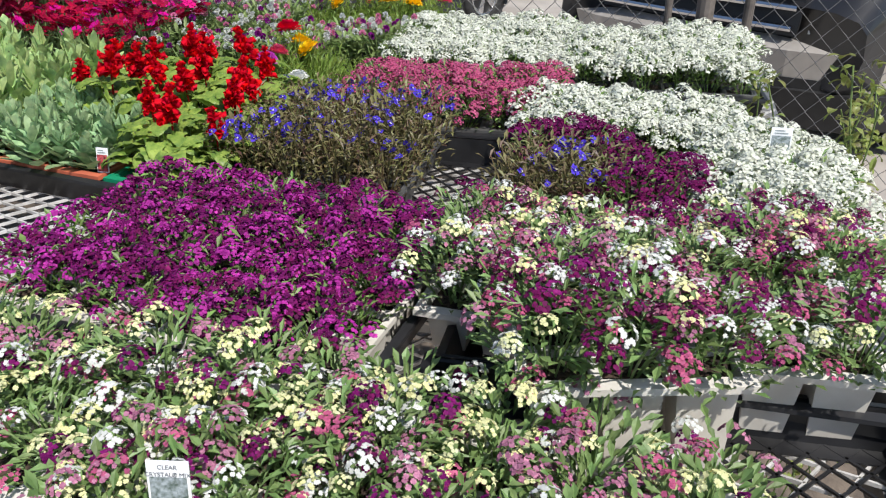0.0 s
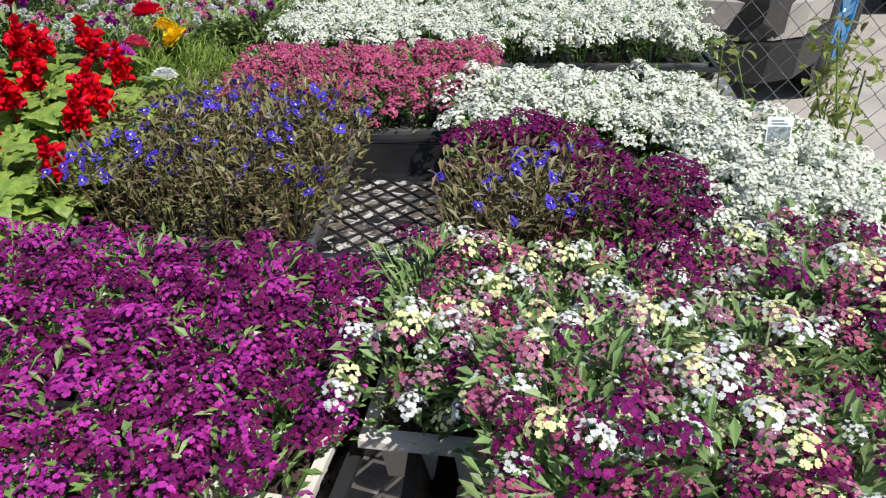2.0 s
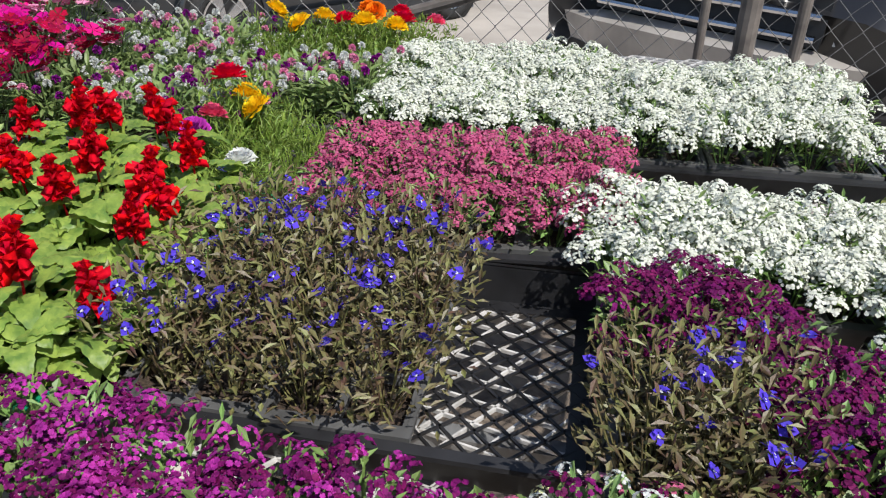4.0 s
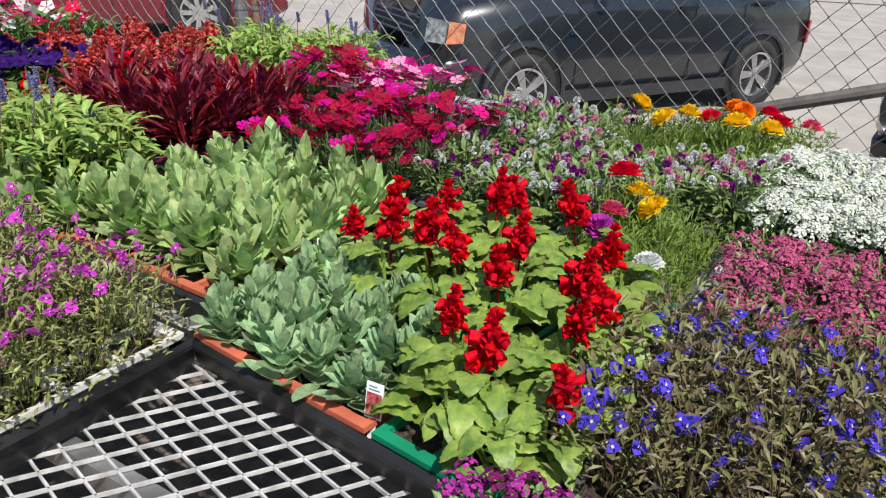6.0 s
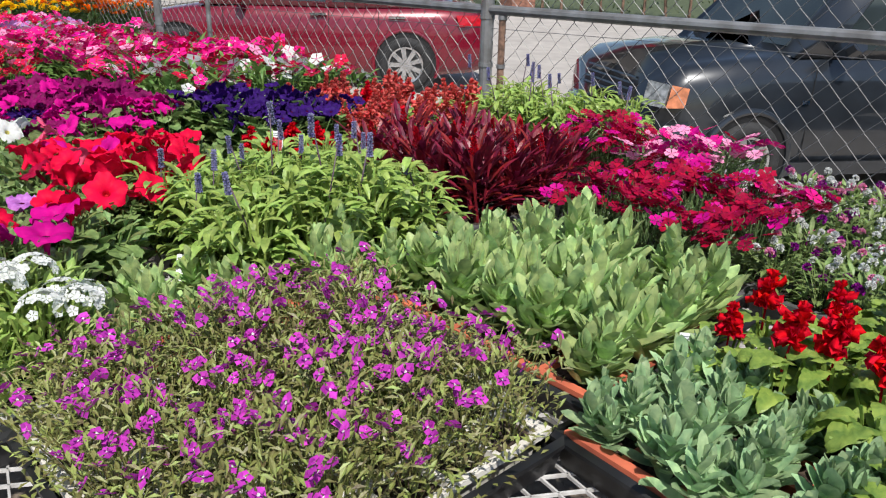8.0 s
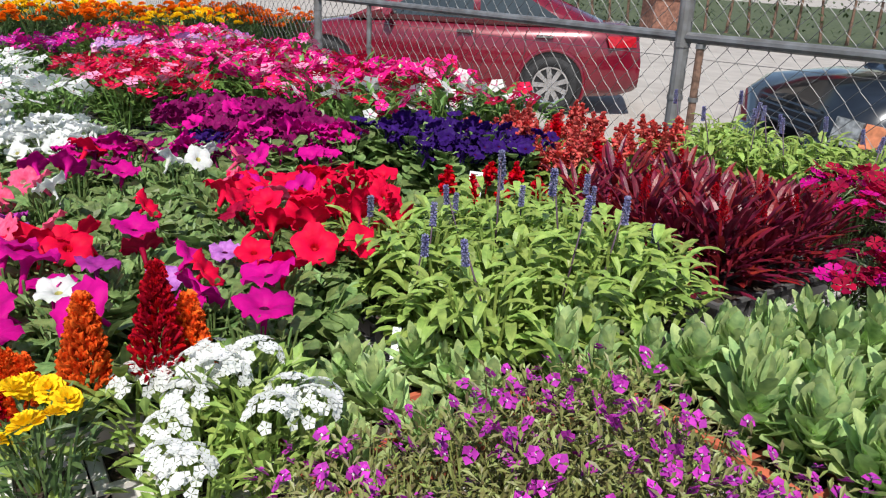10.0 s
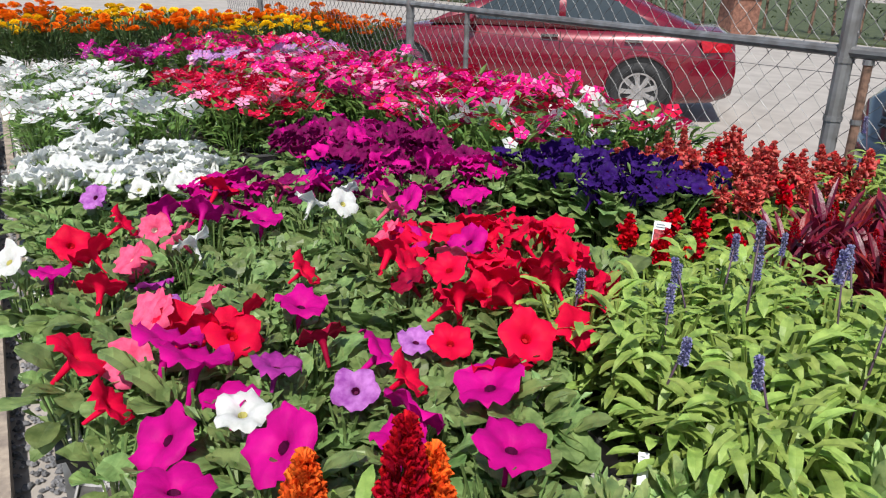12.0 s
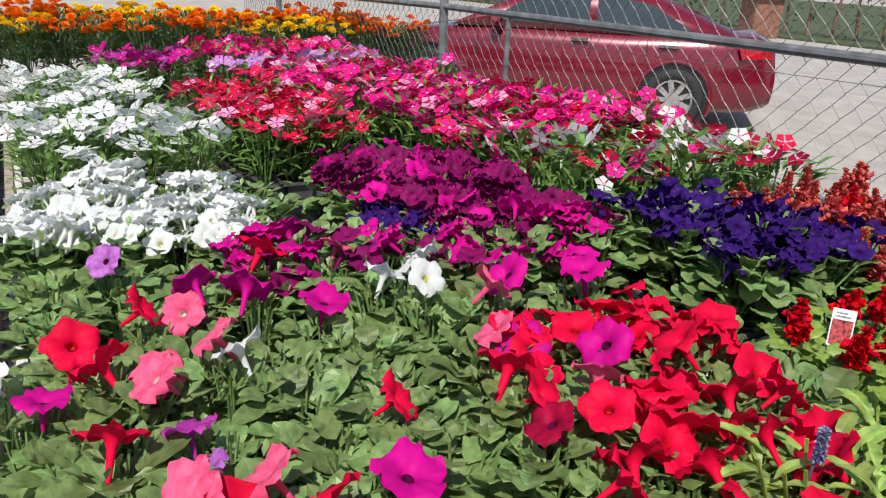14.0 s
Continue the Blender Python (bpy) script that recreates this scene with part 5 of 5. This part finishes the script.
def car(name, label, m, paint, body, cabin, wheels, r, rim_mat, spokes, hw, sill=.22):
    """body: (x, belt height, width factor) stations; cabin: (x, roof height, inset) stations."""
    ob = tagged(new(name), label, "car", "parked cars")
    ob.matrix_world = m
    secs = [(x, [(hw * f * .90, zl), (hw * f * .985, zl + .10), (hw * f, zl + (zt - zl) * .45), (hw * f * .985, zl + (zt - zl) * .78), (hw * f * .93, zt - .03), (hw * f * .80, zt), (0.0, zt + .03)]) for x, zt, f, zl in body]
    s = loft(secs)
    part("body", s.mesh("body", paint, True), None, ob, "")
    if cabin:
        secs = [(x, [(hw * .93 - i * .0, zb), (hw * .90 - i * .6, zb + (zr - zb) * .55), (hw * .84 - i, zr - .05), (hw * .74 - i, zr - .01), (0.0, zr + .015)]) for x, zb, zr, i in cabin]
        s = loft(secs)
        part("cabin", s.mesh("cabin", paint, True), None, ob)
    for x, y in wheels:
        wheel(ob, x, math.copysign(hw - .065, y), r, rim_mat, spokes)
        sg = 1 if y > 0 else -1
        s = Shape()
        mm = pose(x, sg * (hw - .10), r + .015) @ pose(0, 0, 0, -90 * sg, 0, 0)
        lathe(s, [(r * 1.20, .105), (.001, .105)], mm, 28)
        part("wheel_well", s, M_TRIM, ob)
        s = Shape()
        tube(s, [tuple(mm @ Vector((math.cos(a) * r * 1.2, math.sin(a) * r * 1.2, .105))) for a in [math.pi * k / 16 for k in range(-2 if sg > 0 else -2, 19)]] if sg < 0 else
             [tuple(mm @ Vector((math.cos(a) * r * 1.2, -math.sin(a) * r * 1.2, .105))) for a in [math.pi * k / 16 for k in range(-2, 19)]], .025, 8)
        part("arch_lip", s, paint, ob)
    return ob


def panel(parent, name, pts, material, label="", t=.006, push=(0, 1, 0)):
    """A thin raised plate through corner points, its thickness along push."""
    s = Shape()
    n = len(pts)
    d = Vector(push) * t
    vs = [tuple(p) for p in pts] + [tuple(Vector(p) + d) for p in pts]
    s.add(vs, [tuple(range(n))[::-1], tuple(range(n, 2 * n))] + [(i, (i + 1) % n, n + (i + 1) % n, n + i) for i in range(n)])
    return part(name, s, material, parent, label)


def facing(x, y, hx, hy):
    return GM0 @ pose(x, y, 0, 0, 0, math.degrees(math.atan2(hy, hx)))


# boxy dark hatchback
XH = .845
xb = car("parked_hatchback", "boxy blue-black hatchback parked behind the fence", facing(-1.92, 8.16, -.62, -.785), M_XB,
         [(1.97, .58, .70, .36), (1.93, .86, .88, .26), (1.75, .97, .97, .22), (1.2, 1.04, 1.0, .20), (.75, 1.06, 1.0, .20), (0, 1.06, 1.0, .20), (-1.5, 1.05, 1.0, .20), (-1.85, 1.02, .97, .24), (-1.95, .95, .92, .30)],
         [(.95, 1.04, 1.06, .02), (.45, 1.04, 1.60, .02), (-1.75, 1.03, 1.62, .02), (-1.93, 1.0, 1.10, .02)],
         ((1.25, .76), (-1.25, .76), (1.25, -.76), (-1.25, -.76)), .30, M_RIM, 5, XH)
panel(xb, "side_window", [(.62, XH * .915, 1.10), (.30, XH * .87, 1.52), (-.35, XH * .87, 1.53), (-.38, XH * .915, 1.10)], M_GLASS)
panel(xb, "side_window", [(-.46, XH * .915, 1.10), (-.44, XH * .87, 1.53), (-1.6, XH * .87, 1.53), (-1.7, XH * .915, 1.12)], M_GLASS)
panel(xb, "windscreen", [(.90, .62, 1.10), (.90, -.62, 1.10), (.52, -.58, 1.54), (.52, .58, 1.54)], M_GLASS, "", .01, (.9, 0, .5))
panel(xb, "headlamp", [(1.985, .612, .69), (1.915, .79, .69), (1.885, .785, .845), (1.955, .612, .855)], M_LAMPGLASS, "clear headlamp", .03, (.75, .6, .1))
panel(xb, "indicator", [(1.912, .793, .69), (1.80, .845, .70), (1.775, .837, .83), (1.882, .788, .845)], M_AMBER, "amber indicator", .03, (.5, .85, .1))
panel(xb, "grille", [(1.955, .42, .68), (1.955, -.42, .68), (1.90, -.42, .88), (1.90, .42, .88)], M_TRIM, "black slatted grille", .02, (1, 0, .1))
for k in range(4):
    panel(xb, "grille_slat", [(1.985 - .013 * k, .40, .70 + .045 * k), (1.985 - .013 * k, -.40, .70 + .045 * k), (1.98 - .013 * k, -.40, .712 + .045 * k), (1.98 - .013 * k, .40, .712 + .045 * k)], M_XB, "", .01, (1, 0, 0))
s = Shape()
tube(s, [(1.72, .80, .50), (1.93, .62, .50), (2.02, .3, .50), (2.03, 0, .50), (2.02, -.3, .50), (1.93, -.62, .50), (1.72, -.80, .50)], .10, 10)
part("bumper", s.mesh("bumper", M_XB, True), None, xb)
panel(xb, "sill", [(.90, XH + .002, .20), (-.90, XH + .002, .20), (-.90, XH + .002, .30), (.90, XH + .002, .30)], M_XB, "", .02)
panel(xb, "door_handle", [(-.22, XH * .985, .88), (-.42, XH * .985, .88), (-.42, XH * .985, .91), (-.22, XH * .985, .91)], M_TRIM, "", .03)
panel(xb, "door_handle", [(-1.12, XH * .985, .90), (-1.32, XH * .985, .90), (-1.32, XH * .985, .93), (-1.12, XH * .985, .93)], M_TRIM, "", .03)
panel(xb, "side_marker", [(.86, XH + .002, .72), (.80, XH + .002, .72), (.80, XH + .002, .75), (.86, XH + .002, .75)], M_CHROME, "", .006)
panel(xb, "tail_lamp", [(-1.86, XH * .98, .55), (-1.93, XH * .94, .55), (-1.93, XH * .94, .75), (-1.86, XH * .98, .75)], M_REDLENS, "red tail lamp", .02)
for x in (.78, -.42, -1.0):
    panel(xb, "door_seam", [(x, XH + .0005, .32), (x - .008, XH + .0005, .32), (x - .008, XH * .985, .98), (x, XH * .985, .98)], M_TRIM, "", .002)
s = Shape()
tube(s, [(.62, .80, 1.10), (.60, .92, 1.12), (.60, .98, 1.16)], [.05, .07, .06], 8)
part("door_mirror", s, M_XB, xb)

# red sedan
RH = .90
red = car("parked_sedan", "glossy red sedan parked behind the fence", facing(-8.34, 8.28, -.80, -.60), M_REDCAR,
          [(2.40, .50, .62, .34), (2.30, .66, .84, .26), (2.0, .80, .95, .20), (1.3, .92, 1.0, .19), (.6, .98, 1.0, .19), (-.8, 1.0, 1.0, .19), (-1.6, 1.04, 1.0, .20), (-2.2, 1.06, .93, .26), (-2.38, .98, .86, .32), (-2.44, .70, .80, .36)],
          [(1.15, .95, .99, .02), (.25, .97, 1.42, .06), (-.55, .98, 1.47, .06), (-1.15, 1.0, 1.38, .06), (-1.95, 1.03, 1.07, .03)],
          ((1.42, .80), (-1.40, .80), (1.42, -.80), (-1.40, -.80)), .335, M_RIM, 9, RH)
panel(red, "side_window", [(.75, RH * .915, 1.03), (.20, RH * .84, 1.36), (-.38, RH * .83, 1.39), (-.40, RH * .915, 1.04)], M_GLASS)
panel(red, "side_window", [(-.48, RH * .915, 1.04), (-.46, RH * .83, 1.39), (-1.05, RH * .84, 1.31), (-1.50, RH * .91, 1.07)], M_GLASS)
for x in (-.22, -1.18):
    panel(red, "door_handle", [(x, RH * .985, .88), (x - .2, RH * .985, .885), (x - .2, RH * .985, .915), (x, RH * .985, .91)], M_CHROME, "chrome handle", .03)
for x in (.85, -.44, -1.05):
    panel(red, "door_seam", [(x, RH + .0005, .32), (x - .008, RH + .0005, .32), (x - .008, RH * .985, .95), (x, RH * .985, .95)], M_TRIM, "", .002)
panel(red, "tail_lamp", [(-2.05, RH * .96, .82), (-2.36, RH * .84, .84), (-2.34, RH * .84, .96), (-2.0, RH * .95, .95)], M_REDLENS, "red tail lamp", .03)
s = Shape()
tube(s, [(.62, .84, 1.02), (.62, .96, 1.05), (.62, 1.04, 1.08)], [.04, .07, .06], 8)
part("door_mirror", s, M_REDCAR, red)

# pickup truck
TH = 1.05
truck = car("parked_truck", "dark truck with a silver bumper and blue wheels", facing(2.43, 6.98, -.627, -.777), M_TRUCK,
            [(2.30, .90, .90, .52), (2.20, 1.12, .97, .46), (1.6, 1.18, 1.0, .40), (.8, 1.20, 1.0, .38), (-1.0, 1.2, 1.0, .38), (-2.3, 1.18, 1.0, .42), (-2.45, 1.1, .96, .45)],
            [(.95, 1.18, 1.22, .02), (.35, 1.18, 1.80, .06), (-.8, 1.18, 1.84, .06), (-1.05, 1.18, 1.22, .03)],
            ((1.03, .86), (-1.75, .86), (1.03, -.86), (-1.75, -.86)), .45, M_BLUERIM, 8, TH)
secs = [(1.10, 1.60), (1.08, 2.05), (.98, 2.24), (.60, 2.39), (0, 2.44), (-.60, 2.39), (-.98, 2.24), (-1.08, 2.05), (-1.10, 1.60)]
for (y0, x0), (y1, x1) in zip(secs, secs[1:]):
    for name, z0, z1, z2, d, mt, lab in (("bumper_section", .52, .70, .75, .10, M_SILVER, "dusty silver bumper"), ("valance_section", .30, .50, .52, .04, M_TRIM, "black plastic valance")):
        s = Shape()
        s.add([(x0 - .03, y0 * .99, z0), (x1 - .03, y1 * .99, z0), (x1, y1, z1), (x0, y0, z1), (x0 - d - .03, y0 * .94, z0 - .02), (x1 - d - .03, y1 * .94, z0 - .02), (x1 - d, y1 * .94, z2), (x0 - d, y0 * .94, z2)],
              [(0, 1, 2, 3), (3, 2, 6, 7), (4, 5, 1, 0), (0, 3, 7, 4), (1, 5, 6, 2)])
        part(name, s, mt, truck, lab)
panel(truck, "bumper_slot", [(2.26, .82, .42), (2.39, .50, .42), (2.39, .50, .56), (2.26, .82, .56)], M_TRIM, "", .02, (1, .3, 0))
panel(truck, "bumper_slot", [(2.39, -.50, .42), (2.26, -.82, .42), (2.26, -.82, .56), (2.39, -.50, .56)], M_TRIM, "", .02, (1, -.3, 0))
panel(truck, "grille", [(2.31, .60, .76), (2.31, -.60, .76), (2.24, -.60, 1.06), (2.24, .60, 1.06)], M_TRIM, "black grille", .02, (1, 0, 0))
for k in range(3):
    s = Shape()
    tube(s, [(2.35 - .02 * k, .58, .80 + .10 * k), (2.37 - .02 * k, 0, .80 + .10 * k), (2.35 - .02 * k, -.58, .80 + .10 * k)], .018, 8)
    part("grille_bar", s, M_CHROME, truck)
for sg in (1, -1):
    panel(truck, "headlamp", [(2.28, sg * .64, .78), (2.14, sg * .90, .80), (2.08, sg * .90, 1.02), (2.20, sg * .64, 1.04)], M_LAMPGLASS, "", .03, (.9, .3 * sg, 0))

# ---- distance ----
def hedge(name, x0, y0, x1, y1, h, depth, n, seed, label):
    """A ragged hedge of many small leaves on a dark core of stems."""
    rng = random.Random(seed)
    d = Vector((x1 - x0, y1 - y0, 0))
    u, nrm = d.normalized(), Vector((-d.y, d.x, 0)).normalized()
    s, c = Shape(), Shape()
    for _ in range(n):
        t, q = rng.random(), rng.uniform(-1, 1)
        hh = h * (.75 + .35 * noise.noise(Vector((t * d.length * .35, seed, 0))) + .25 * noise.noise(Vector((t * d.length * 1.3, seed, 4))))
        z = hh * rng.random() ** .6
        p = Vector((x0, y0, 0)) + d * t + nrm * q * depth * (1 - .5 * z / h) + Vector((0, 0, z))
        p.z += gz(p.x)
        leaf(s, rng, p, rng.random() * 6.28, rng.uniform(-.6, .9), rng.uniform(.12, .28), rng.uniform(.06, .14), .5, 2, .2)
    for k in range(int(d.length / .8)):
        p = Vector((x0, y0, 0)) + u * (k * .8)
        p.z = gz(p.x)
        tube(c, [tuple(p), tuple(p + Vector((rng.uniform(-.2, .2), rng.uniform(-.2, .2), h * .7)))], [.06, .03], 5)
    ob = thing(name, s, M_BUSH, label, "hedge", "", "stuff")
    part("stems", c, M_RUST, ob)
    return ob


slab("backdrop_bank", -90, 24.8, 70, 90, -.5, .06, M_GRASS, "rough grassy verge beyond the road", "grass", GM0)
hedge("hedge", -45, 26, 25, 28, 3.0, 1.3, 9000, 2, "dense dark green hedge beyond the road")
hedge("hedge", -50, 16, -20, 29, 2.6, 1.2, 4000, 3, "dense dark green hedge beyond the lot")

# brick letter-box pillar across the road
M_BRICK = mat("brown brick", (0.24, 0.11, 0.075), 0.85, 0, 0.2, 12, 0.3, 60)
pillar = tagged(new("letter_box_pillar"), "small brown brick letter-box pillar on the verge", "letter box")
pillar.matrix_world = GM0 @ pose(-14.9, 24.2, 0, 0, 0, -30)
s = Shape()
box(s, -.45, -.45, 0, .45, .45, 1.3)
part("shaft", s, M_BRICK, pillar)
s = Shape()
box(s, -.65, -.62, 1.3, .65, .62, 2.1)
part("box", s, M_BRICK, pillar)
s = Shape()
s.add([(-.8, -.75, 2.1), (.8, -.75, 2.1), (.8, .75, 2.1), (-.8, .75, 2.1), (-.8, 0, 2.55), (.8, 0, 2.55)], [(0, 1, 5, 4), (2, 3, 4, 5), (0, 4, 3), (1, 2, 5), (0, 3, 2, 1)])
part("roof", s, M_RUST, pillar)
for x in (-.3, .3):
    s = Shape()
    box(s, x - .2, -.64, 1.45, x + .2, -.625, 1.9)
    part("door", s, M_WOOD, pillar)
